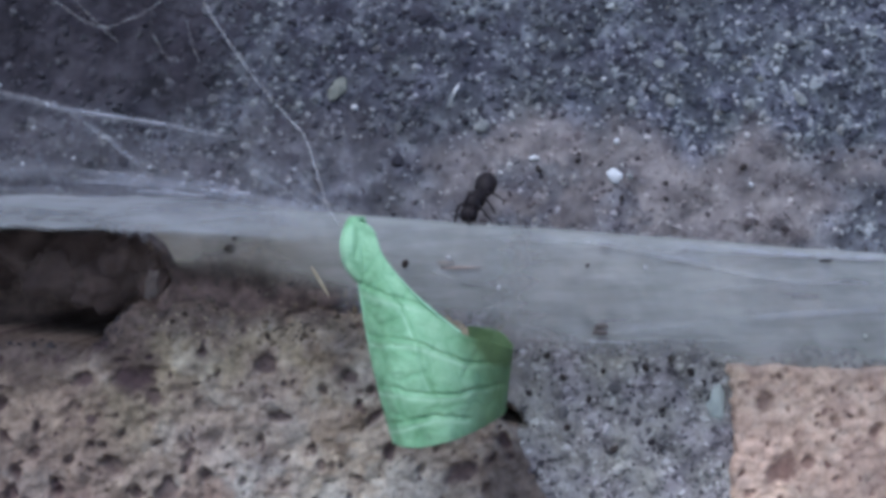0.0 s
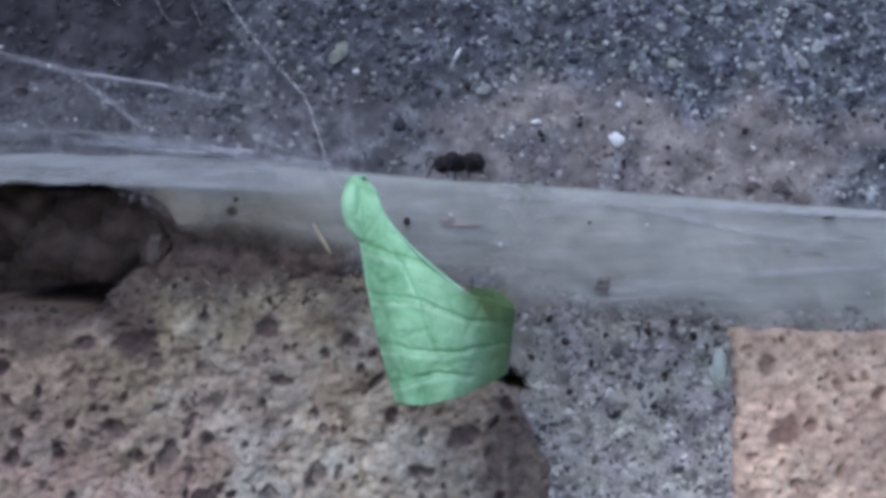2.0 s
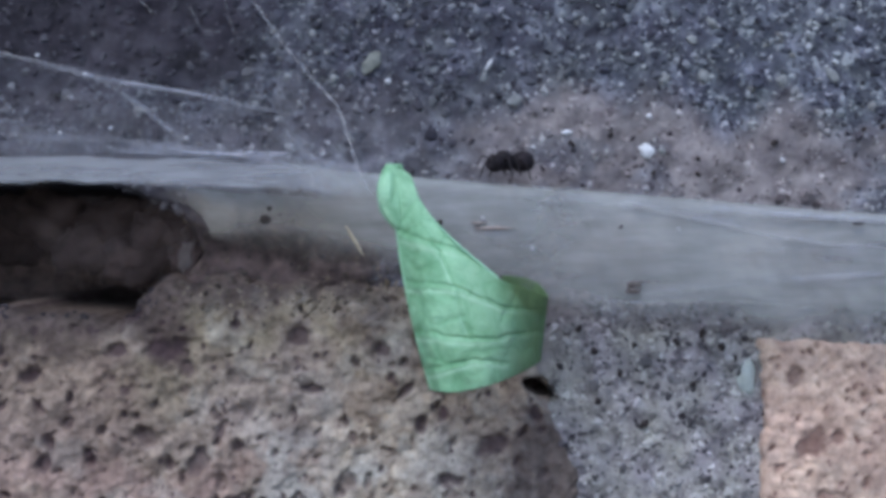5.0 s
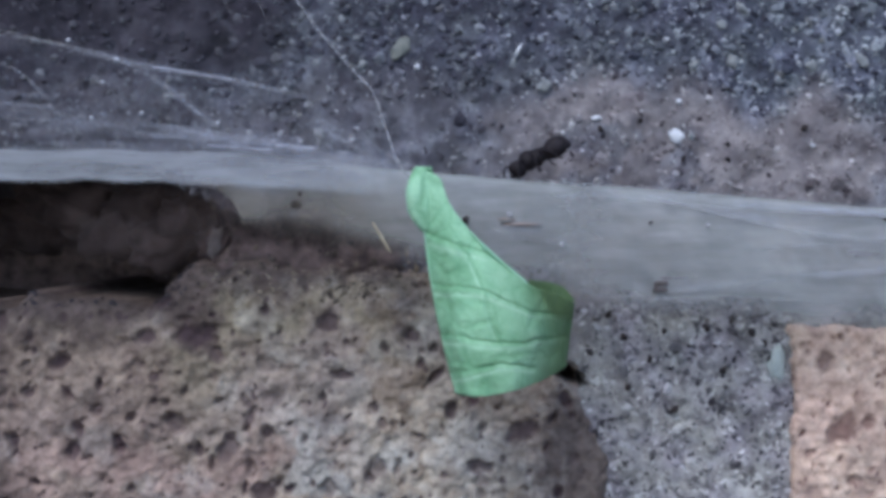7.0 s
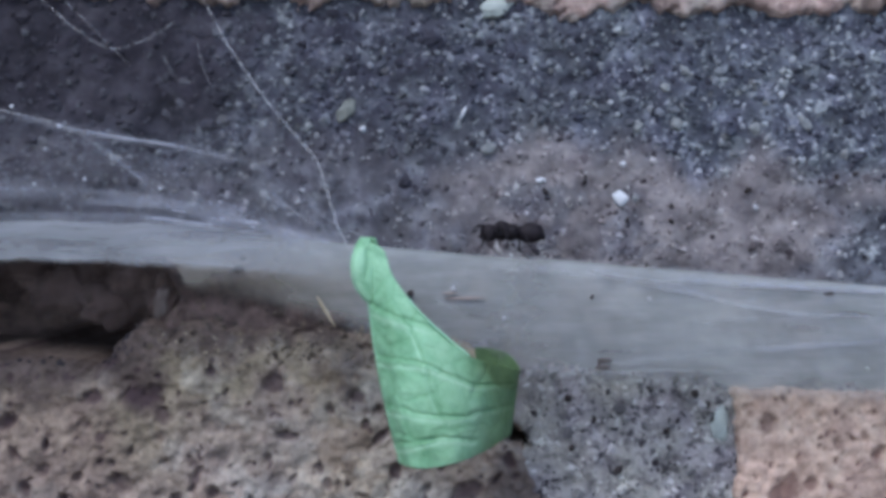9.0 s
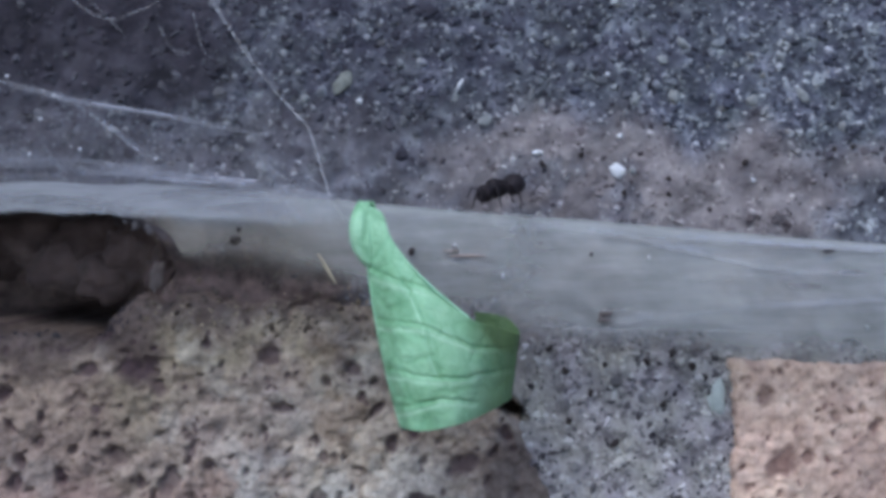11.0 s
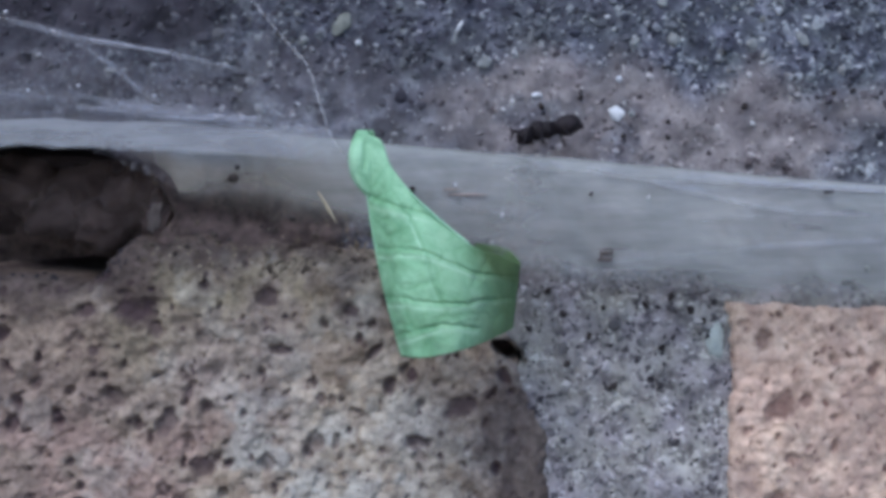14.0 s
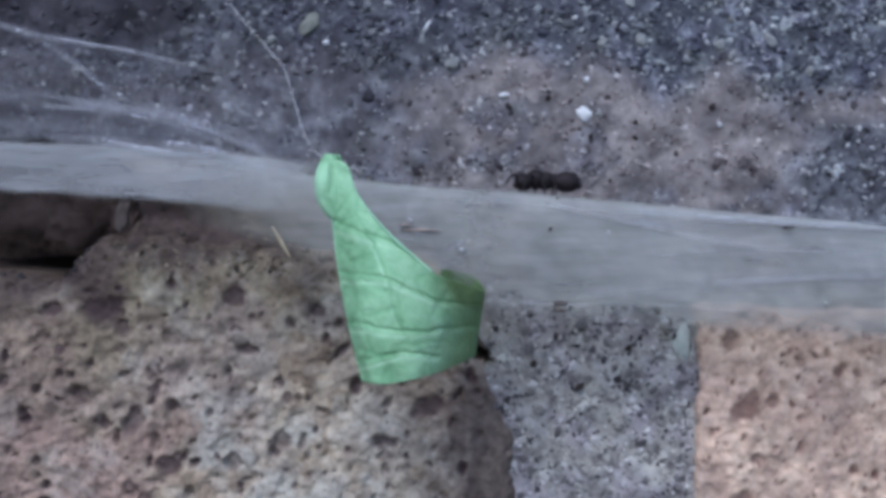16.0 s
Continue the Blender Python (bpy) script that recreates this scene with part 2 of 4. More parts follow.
def leaf_material():
    m, nt, b = material("leaf_green", 0.6)
    warp = node(nt, "ShaderNodeTexNoise", Scale=900, Detail=2)
    nt.links.new(coords(nt), warp.inputs["Vector"])
    place = nt.nodes.new("ShaderNodeVectorMath")
    place.operation = "MULTIPLY_ADD"
    nt.links.new(warp.outputs["Color"], place.inputs[0])
    place.inputs[1].default_value = (0.0009, 0.0009, 0.0009)
    nt.links.new(coords(nt), place.inputs[2])

    def net(scale, width):
        cell = nt.nodes.new("ShaderNodeTexVoronoi")
        cell.feature = "DISTANCE_TO_EDGE"
        cell.inputs["Scale"].default_value = scale
        nt.links.new(place.outputs[0], cell.inputs["Vector"])
        return cell.outputs[0], ramp(nt, cell.outputs[0], [(0.0, (1, 1, 1)), (width, (0, 0, 0))])
    wide, wide_net = net(560, 0.09)
    fine, fine_net = net(1700, 0.16)
    c = ramp(nt, noisy(nt, 330, 5), [(0.32, (0.18, 0.375, 0.215)), (0.5, (0.265, 0.49, 0.305)), (0.68, (0.355, 0.59, 0.395))])
    c = blend(nt, math_node(nt, "MULTIPLY", wide_net, 0.32), c, (0.10, 0.28, 0.135))
    c = blend(nt, math_node(nt, "MULTIPLY", fine_net, 0.14), c, (0.12, 0.32, 0.16))
    c = blend(nt, 0.6, c, ramp(nt, noisy(nt, 210, 4), [(0.36, (0.62, 0.7, 0.62)), (0.5, (1, 1, 1)), (0.66, (1.12, 1.1, 1.15))]), "MULTIPLY")
    c = blend(nt, attr(nt, "ridge"), c, (0.46, 0.68, 0.5))
    c = blend(nt, attr(nt, "vein"), c, (0.065, 0.21, 0.085))
    # olive of the inside, plus painted shade where the blade turns away
    c = blend(nt, attr(nt, "olive_shade"), c, ramp(nt, noisy(nt, 500, 4), [(0.35, (0.06, 0.105, 0.045)), (0.65, (0.11, 0.175, 0.07))]))
    nt.links.new(c, b.inputs["Base Color"])
    b.inputs["Specular IOR Level"].default_value = 0.25
    low = math_node(nt, "MINIMUM", wide, 0.22)
    relief = math_node(nt, "ADD", low, math_node(nt, "MULTIPLY", math_node(nt, "MINIMUM", fine, 0.2), 0.25))
    bump(nt, b, math_node(nt, "ADD", relief, math_node(nt, "MULTIPLY", noisy(nt, 600, 3), 0.5)), 0.45, 0.0005)
    tra = nt.nodes.new("ShaderNodeBsdfTranslucent")
    nt.links.new(c, tra.inputs[0])
    mix = nt.nodes.new("ShaderNodeMixShader")
    mix.inputs[0].default_value = 0.12
    nt.links.new(b.outputs[0], mix.inputs[1])
    nt.links.new(tra.outputs[0], mix.inputs[2])
    nt.links.new(mix.outputs[0], nt.nodes["Material Output"].inputs[0])
    return m


MORTAR, GRAIN = mortar_material(), grain_material()
TAN = brick_material("tan_brick", (0.116, 0.085, 0.065), (0.253, 0.202, 0.156), (0.41, 0.351, 0.284), (0.25, 0.202, 0.182))
ORANGE = brick_material("orange_brick", (0.305, 0.208, 0.16), (0.5, 0.367, 0.289), (0.64, 0.51, 0.415), (0.49, 0.338, 0.28), (0.1, 0.047, 0.043), 0.38)
PINK = brick_material("pink_brick", (0.17, 0.11, 0.1), (0.33, 0.235, 0.212), (0.46, 0.37, 0.33), (0.26, 0.235, 0.2))
SILK = silk_material("silk_sheet", (0.425, 0.44, 0.44))
BLUE_SILK = silk_material("blue_silk_sheet", (0.405, 0.422, 0.455))
VEIL = silk_material("silk_veil", (0.44, 0.452, 0.52), 160, 700)
SOOTY = silk_material("dusty_silk", (0.235, 0.18, 0.168), 300, 300)
THREAD = silk_material("silk_thread", (0.62, 0.62, 0.65), 900, 900)
LEAF = leaf_material()
LEAF_RIM = plain_material("leaf_rim", (0.24, 0.48, 0.30), (0.36, 0.60, 0.42), 600, 0.6)
ANT = plain_material("ant_shell", (0.004, 0.0026, 0.004), (0.011, 0.007, 0.0105), 3000, 0.7)
GASTER = plain_material("ant_gaster", (0.006, 0.0045, 0.0062), (0.017, 0.0115, 0.0155), 2200, 0.7)
OLIVESTONE = plain_material("olive_pebble", (0.085, 0.088, 0.083), (0.18, 0.188, 0.172), 1500, 0.8)
PALESTONE = plain_material("pale_green_pebble", (0.26, 0.29, 0.28), (0.4, 0.43, 0.41), 1500, 0.7)
WHITE = plain_material("white_pebble", (0.34, 0.35, 0.38), (0.55, 0.56, 0.6), 1500, 0.7)
GREYSTONE = plain_material("grey_pebble", (0.11, 0.115, 0.12), (0.23, 0.24, 0.25), 1500, 0.7)
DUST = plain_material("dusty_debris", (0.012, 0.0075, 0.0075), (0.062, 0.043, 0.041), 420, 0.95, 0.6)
FLAKE = plain_material("dusty_flake", (0.045, 0.038, 0.038), (0.115, 0.097, 0.093), 900, 0.95)
BROWN = plain_material("brown_fibre", (0.23, 0.18, 0.165), (0.31, 0.255, 0.235), 1500)
DARK = plain_material("dark_speck", (0.012, 0.01, 0.01), (0.04, 0.03, 0.03), 2500)
PAVING = plain_material("paving", (0.11, 0.105, 0.1), (0.2, 0.19, 0.18), 25, 0.95)
STRAW = plain_material("dry_straw", (0.3, 0.25, 0.17), (0.46, 0.4, 0.29), 2000, 0.7)


# ---- ground and wall ----
def build_ground():
    me = mesh_of("ground", [(-20000, -20000, 0), (20000, -20000, 0), (20000, 20000, 0), (-20000, 20000, 0)], [(0, 1, 2, 3)], PAVING)
    tagged(part("ground", me), "plain grey paved ground at the foot of the wall", "ground", kind="structure")


def block(name, x0, x1, z0, z1, fx, fz, step, shape, thick, mat):
    """A block with a worked front: fine squares over the stretch fx by fz, coarse ones outside it, closed behind."""
    def line(a, b, f):
        lo, hi = max(a, f[0]), min(b, f[1])
        bits = [np.linspace(a, lo, 10)[:-1]] if lo > a else []
        bits.append(np.linspace(lo, hi, max(2, int((hi - lo) / step))))
        if b > hi:
            bits.append(np.linspace(hi, b, 10)[1:])
        return np.concatenate(bits)
    xs, zs = line(x0, x1, fx), line(z0, z1, fz)
    X, Z = np.meshgrid(xs, zs, indexing="ij")
    Y, extra = shape(X, Z)
    nu, nv = X.shape
    front = np.stack([X, Y, Z + BASE], -1).reshape(-1, 3)
    i = np.arange(nu * nv).reshape(nu, nv)
    rim = np.concatenate([i[:, 0], i[-1, 1:], i[::-1, -1][1:], i[0, ::-1][1:-1]])
    back = front[rim].copy()
    back[:, 1] = thick
    n, k = nu * nv, len(rim)
    faces = grid_faces(nu, nv)
    faces += [(int(rim[(j + 1) % k]), int(rim[j]), n + j, n + (j + 1) % k) for j in range(k)]
    faces.append(tuple(range(n, n + k))[::-1])
    attributes = {key: np.concatenate([v.ravel(), v.ravel()[rim]]) for key, v in extra.items()}
    me = mesh_of(name, np.concatenate([front, back]), faces, mat, True, attributes)
    flat = np.arange(len(faces)) < (nu - 1) * (nv - 1)
    me.polygons.foreach_set("use_smooth", flat)
    return me


def brown_of(X, Z):
    """Where the joint is smeared brown: its lower part, with a ragged upper limit, a dark clump hanging into it and grey at both ends."""
    limit = 9.8 - 1.4 * smooth(15, 18, X) - 2.6 * np.exp(-((X - 15.4) / 1.5) ** 2)
    b = smooth(-1.6, 1.6, limit - Z + 4.0 * (fbm(X, Z, 4, 2) - 0.5))
    b = 0.85 * b * (0.35 + 0.65 * smooth(-1.5, 4.5, X + 5 * (fbm(X, Z, 5, 3) - 0.5)))
    return b * (1 - 0.8 * smooth(21.5, 25, X + 4 * (fbm(X, Z, 4, 5) - 0.5)) * smooth(7.2, 5.6, Z)) * (1 - 0.5 * smooth(0.52, 0.66, fbm(X, Z, 3, 5)))


def grey_of(X, Z):
    return smooth(-2.6, -4.6, Z + 2 * (fbm(X, Z, 3, 4) - 0.5))


def soil_shade_of(X, Z):
    # brown soil in the open joint, with the recess's shade painted into it
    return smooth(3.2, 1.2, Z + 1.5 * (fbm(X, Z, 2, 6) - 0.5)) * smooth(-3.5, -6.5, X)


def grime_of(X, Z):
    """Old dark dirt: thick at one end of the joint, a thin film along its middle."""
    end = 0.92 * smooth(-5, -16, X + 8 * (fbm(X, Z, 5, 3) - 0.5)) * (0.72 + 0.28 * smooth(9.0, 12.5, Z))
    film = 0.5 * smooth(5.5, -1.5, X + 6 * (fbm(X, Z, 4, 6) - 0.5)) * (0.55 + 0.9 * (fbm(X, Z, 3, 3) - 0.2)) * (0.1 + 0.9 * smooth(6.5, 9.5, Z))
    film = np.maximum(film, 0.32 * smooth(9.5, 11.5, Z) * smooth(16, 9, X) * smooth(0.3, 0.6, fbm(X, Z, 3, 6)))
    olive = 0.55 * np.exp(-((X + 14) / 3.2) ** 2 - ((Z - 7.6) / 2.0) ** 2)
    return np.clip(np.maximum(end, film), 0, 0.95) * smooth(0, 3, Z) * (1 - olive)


def mortar_depth(X, Z):
    near = (np.abs(X) < 40) & (np.abs(Z) < 26)
    y = 0.55 + 0.9 * (fbm(X, Z, 4.0, 1) - 0.5) + 0.35 * (fbm(X, Z, 0.9, 3) - 0.5)
    ragged = 2.6 * (fbm(X, Z, 2.2, 2) - 0.5)
    cave = smooth(-15.2, -18.4, X + 0.42 * np.maximum(Z - 1.2, 0) ** 2 + 0.7 * np.maximum(0.6 - Z, 0) + 0.5 * ragged) * smooth(6.4, 5.2, Z + (fbm(X, Z, 3, 5) - 0.5)) * smooth(-7, -4, Z)
    hollow = smooth(-3.5, -9, X + 3 * (fbm(X, Z, 2.2, 4) - 0.5)) * smooth(2.9, 0.2, Z + 3.0 * (fbm(X, Z, 2.6, 3) - 0.5)) * smooth(-7, -4, Z)
    y = y + 24 * cave ** 2.2 + 1.6 * hollow * (1 - cave) + 1.5 * cave * (fbm(X, Z, 1.6, 7) - 0.5)
    # shadow wedge at the tan brick's end, put in as a hollow
    y = y + 4 * smooth(1.3, 0.7, np.hypot((X - 4.15) / 0.95, (Z + 7.45 + 0.4 * (X - 4.15)) / 0.58) + 0.9 * (fbm(X, Z, 0.8, 3) - 0.5))
    # the mortar lies back behind the bricks
    covered = ((Z < -3.6) & (X < 3.4 + 2.2 * smooth(-6, -14, Z))) | ((X > 18.6) & (Z < -5.8)) | (Z > 20.3)
    return np.where(near, np.where(covered, 6.0, y), 1.0)


def mortar_shape(X, Z):
    return mortar_depth(X, Z), {"brown": brown_of(X, Z), "grey": grey_of(X, Z), "soil_shade": soil_shade_of(X, Z), "grime": grime_of(X, Z)}


def pits(X, Z, count, x0, x1, z0, z1, size, seed, chosen=()):
    """Little holes and dark inclusions: their depth and their darkness."""
    g = np.random.default_rng(seed)
    deep, dark = np.zeros_like(X), np.zeros_like(X)
    xs, zs = X[:, 0], Z[0]
    rows = [(g.uniform(x0, x1), g.uniform(z0, z1), size * math.exp(g.normal(0, 0.5)), g.uniform(0.35, 0.95), g.normal(1.3, 0.7)) for _ in range(count)]
    rows += [(x, z, 1.05 * r, s, a) for x, z, r, s, a in chosen]
    for n, (x, z, r, s, a) in enumerate(rows):
        i0, i1 = np.searchsorted(xs, (x - 3 * r, x + 3 * r))
        j0, j1 = np.searchsorted(zs, (z - 3 * r, z + 3 * r))
        if i1 <= i0 or j1 <= j0:
            continue
        dx, dz = X[i0:i1, j0:j1] - x, Z[i0:i1, j0:j1] - z
        p, q = dx * math.cos(a) + dz * math.sin(a), (-dx * math.sin(a) + dz * math.cos(a)) / s
        e = np.sqrt(p * p + q * q) / r + (1.2 if n < count else 1.3) * (fbm(X[i0:i1, j0:j1], Z[i0:i1, j0:j1], 0.6, 1, 3) - 0.5)
        k = smooth(1.3, 0.5, e)
        deep[i0:i1, j0:j1] = np.maximum(deep[i0:i1, j0:j1], k * min(r, 0.45) * 0.9)
        dark[i0:i1, j0:j1] = np.maximum(dark[i0:i1, j0:j1], k * (g.uniform(0.4, 0.9) if n < count else 0.75))
    return deep, dark


def arris(e, r):
    k = np.clip((r - e) / r, 0, 1)
    return r * (1 - np.sqrt(np.clip(1 - k * k, 0, 1)))


def tan_face(X, Z):
    """The tan brick's broken face, without its pits."""
    return tan_relief(X, Z)[0]


def tan_relief(X, Z):
    # ragged top and end; the face falls away towards the open joint
    top = -1.0 - 2.5 * smooth(-17.5, -21.5, X) - 1.5 * smooth(-2, 6, X) + 3.2 * (fbm(X, Z * 0.6, 3.2, 1, 5) - 0.5)
    end = 4.5 + 2.2 * smooth(-6, -14, Z) + 2.0 * (fbm(Z, X * 0.5, 2.8, 2, 5) - 0.5)
    near = (X > -40) & (Z > -26)
    y = 0.6 * (fbm(X, Z, 5, 3) - 0.5) + 0.55 * (fbm(X, Z, 1.2, 5) - 0.5) + 0.3 * (fbm(X, Z, 0.4, 2, 2) - 0.5)
    y = y + np.where(near, arris(top - Z + 0.1, 2.2) + 34 * smooth(-0.1, -0.9, top - Z), 0) + np.where(near, arris(end - X + 0.1, 1.1) + 5 * smooth(-0.1, -0.7, end - X), 0)
    return y, top, end


def tan_shape(X, Z):
    y = tan_face(X, Z)
    large = ((1.7, -10.9, 0.95, 0.75, 0.3), (-25.8, -6.6, 0.62, 0.8, 0.4), (-25.4, -8.5, 0.5, 0.4, 2.3), (-23.5, -8.0, 0.52, 0.32, 1.5), (-24.8, -10.6, 0.6, 0.45, 1.9),
             (-25.1, -12.1, 0.75, 0.6, 1.2), (-20.7, -5.2, 0.6, 0.8, 0.5), (-20.1, -3.0, 0.8, 0.6, 0.3), (-17.9, -5.2, 1.2, 0.7, 2.5), (-16.7, -6.1, 0.75, 0.6, 2.3),
             (-14.6, -10.1, 0.95, 0.35, 1.3), (-15.9, -11.8, 1.0, 0.55, 1.2), (-17.6, -12.0, 0.7, 0.5, 1.8), (-13.8, -14.5, 1.0, 0.7, 0.6), (-9.9, -4.4, 0.75, 0.8, 1.4),
             (-9.3, -7.5, 0.7, 0.4, 3.0), (-4.9, -5.2, 0.6, 0.65, 2.4), (-3.6, -7.6, 0.85, 0.28, 0.9), (-7.2, -9.5, 0.4, 0.5, 1.6), (-1.2, -12.9, 0.6, 0.6, 0.2))
    deep, dark = pits(X, Z, 700, -34, 9, -22, -2, 0.165, 11, large)
    wide, wide_dark = pits(X, Z, 60, -34, 9, -22, -3, 0.36, 12)
    deep, dark = np.maximum(deep, wide * 0.7), np.maximum(dark, wide_dark * 0.55)
    # dirt on the upper edge; under the hole its shade is painted in as well
    stain_shade = smooth(-3.6, -0.8, Z + 1.5 * smooth(-14, -21, X) + 1.5 * smooth(-15, -22, X) - 0.7 * smooth(-14, -10, X) + 5.0 * (fbm(X, Z, 2.2, 6) - 0.5) + 0.4) * 0.9
    stain_shade = np.maximum(stain_shade, smooth(0.62, 0.74, fbm(X, Z, 3.2, 4)) * 0.4)
    stain_shade = np.maximum(stain_shade, 0.85 * smooth(1.6, 4.4, X + 5 * (fbm(X * 2.2, Z * 0.7, 2, 2) - 0.5)) * smooth(-8, -10, Z))
    stain_shade = np.maximum(stain_shade, 0.36 * smooth(-15, -22, X - 0.5 * (Z + 14) + 5 * (fbm(X, Z, 3, 7) - 0.5)) * smooth(0.35, 0.6, fbm(X, Z, 2, 3)))
    # dark shading of the far end, put into the brick's colour
    stain_shade = np.maximum(stain_shade, 0.85 * smooth(-26.5, -30, X + 4 * (fbm(X, Z, 3, 5) - 0.5)))
    stain_shade = np.maximum(stain_shade, 0.85 * smooth(1.3, 0.5, np.hypot((X + 17.7) / 1.7, (Z + 5.0) / 2.1) + 1.2 * (fbm(X, Z, 1.4, 3) - 0.5)))
    bar = smooth(1.25, 0.6, np.hypot((X - 5.2 - 0.12 * (Z + 12)) / 1.0, (Z + 12.8) / 2.7) + 1.6 * (fbm(X * 1.6, Z * 0.8, 1.2, 4) - 0.5))
    stain_shade = np.maximum(stain_shade * (1 - 0.6 * smooth(2.2, 1.2, np.hypot(X + 0.5, Z + 12.0))), 0.85 * bar)
    stain_shade = np.maximum(stain_shade, 0.34 * np.exp(-((X + 4.6) / 3.0) ** 2 - ((Z + 7.9) / 1.9) ** 2) * smooth(0.3, 0.6, fbm(X, Z, 1.3, 6)))
    # the same wedge in the brick; its shade is painted with the pit colour
    cave = smooth(1.0, 0.6, np.hypot((X - 4.15) / 0.95, (Z + 7.45 + 0.4 * (X - 4.15)) / 0.58) + 0.5 * (fbm(X, Z, 0.8, 3) - 0.5))
    olive = smooth(-10.5, -5, Z + 4 * (fbm(X, Z, 4, 7) - 0.5)) * smooth(0.4, 0.6, fbm(X, Z, 3.5, 2)) * 0.9
    olive = np.maximum(olive, 0.4 * smooth(-19, -23, X + 3 * (fbm(X, Z, 3, 1) - 0.5)) * smooth(-10, -7, Z))
    olive = olive * (1 - 0.6 * smooth(-4.2, -6, Z) * smooth(-18, -15, X))
    rosy = smooth(-7, -15, Z + 0.25 * X + 6 * (fbm(X, Z, 4, 1) - 0.5)) * smooth(0.35, 0.6, fbm(X, Z, 3.0, 3)) * 0.9 * smooth(-8, -16, X) * smooth(-9, -12.5, Z)
    rosy = np.maximum(rosy, 0.42 * smooth(-17.5, -20.5, X + 3 * (fbm(X, Z, 2.5, 2) - 0.5)) * smooth(-4, -6, Z))
    pale = smooth(3.2, 1.2, np.hypot(X + 1.2, Z + 12.2) + 2.5 * (fbm(X, Z, 1.6, 4) - 0.5)) * 0.7
    pale = np.maximum(pale, smooth(0.58, 0.7, fbm(X, Z, 2.4, 6)) * 0.3)
    pale = np.maximum(pale, 0.32 * smooth(0.42, 0.62, fbm(X, Z, 1.5, 3)) * smooth(-13, -8, X) * smooth(-4, -6, Z))
    pale = np.maximum(pale, 0.6 * smooth(1.5, 0.5, np.hypot((X + 4.2) / 1.6, (Z + 5.2) / 1.2) + 1.4 * (fbm(X, Z, 1.4, 5) - 0.5)))
    pale = np.maximum(pale, 0.75 * smooth(-10, -13, Z + 0.1 * X + 4 * (fbm(X, Z, 3, 2) - 0.5)) * smooth(-15, -11, X) * smooth(1.0, -2, X) * smooth(0.36, 0.6, fbm(X, Z, 1.8, 5)))
    return np.minimum(y + deep + 4 * cave, 36), {"pit": np.maximum(dark, 0.9 * cave), "stain_shade": stain_shade, "olive": olive, "rosy": rosy, "pale": pale}


def orange_shape(X, Z):
    top = -4.95 + 1.3 * (fbm(X, Z * 0, 2.6, 1) - 0.5)
    end = 17.65 + 0.9 * (fbm(Z, X * 0, 1.5, 2) - 0.5)
    near = (X < 40) & (Z > -26)
    y = 0.2 * (fbm(X, Z, 5, 3) - 0.5) + 0.2 * (fbm(X, Z, 0.9, 5) - 0.5) + 0.25 * (fbm(X, Z, 0.4, 2, 2) - 0.5) - 0.1
    y = y + np.where(near, arris(top - Z + 0.1, 0.5) + arris(X - end + 0.1, 0.3) + 4 * smooth(-0.05, -0.45, X - end) + 4 * smooth(-0.05, -0.35, top - Z), 0)
    deep, dark = pits(X, Z, 330, 17, 34, -22, -5, 0.165, 23, [(20.5, -10.8, 1.25, 0.48, 0.75), (20.4, -16.2, 0.8, 0.8, 0.2), (26, -8.6, 0.6, 0.6, 1.2)])
    return np.minimum(y + deep * 0.6, 6), {"pit": dark, "stain_shade": np.zeros_like(X), "pale": smooth(0.5, 0.75, fbm(X, Z, 1.3, 6)) * 0.15,
                                           "rosy": 0.6 * smooth(-8.5, -13, Z - 0.15 * (X - 18) + 5 * (fbm(X, Z, 2.6, 4) - 0.5)) * smooth(0.3, 0.6, fbm(X, Z, 1.7, 2))}


def upper_shape(X, Z):
    low = 17.9 + 2.2 * (fbm(X, Z * 0.5, 2.4, 6, 5) - 0.5) + 0.7 * smooth(8, 3, X) + 1.1 * (fbm(X, Z, 0.7, 3, 3) - 0.5)
    near = (np.abs(X) < 40) & (Z < 26)
    y = 0.3 * (fbm(X, Z, 5, 2) - 0.5) + 0.25 * (fbm(X, Z, 0.9, 4) - 0.5)
    y = y + np.where(near, arris(Z - low + 0.1, 0.5) + 4 * smooth(-0.1, -0.7, Z - low), 0)
    deep, dark = pits(X, Z, 160, -34, 34, 17, 25, 0.16, 31)
    return np.minimum(y + deep, 6), {"pit": dark, "stain_shade": smooth(0.5, 0.68, fbm(X, Z, 2.2, 1)) * 0.75, "pale": smooth(0.45, 0.65, fbm(X, Z, 1.8, 3)) * 0.5}


def plain_brick(mat):
    """A whole brick with worn edges, 215 by 65 by 102."""
    bm = bmesh.new()
    bmesh.ops.create_cube(bm, size=1)
    bmesh.ops.scale(bm, vec=(0.215, 0.102, 0.065), verts=bm.verts)
    bmesh.ops.bevel(bm, geom=list(bm.edges), offset=0.0025, segments=2, affect="EDGES")
    me = bpy.data.meshes.new("brick")
    bm.to_mesh(me)
    bm.free()
    me.materials.append(mat)
    return me


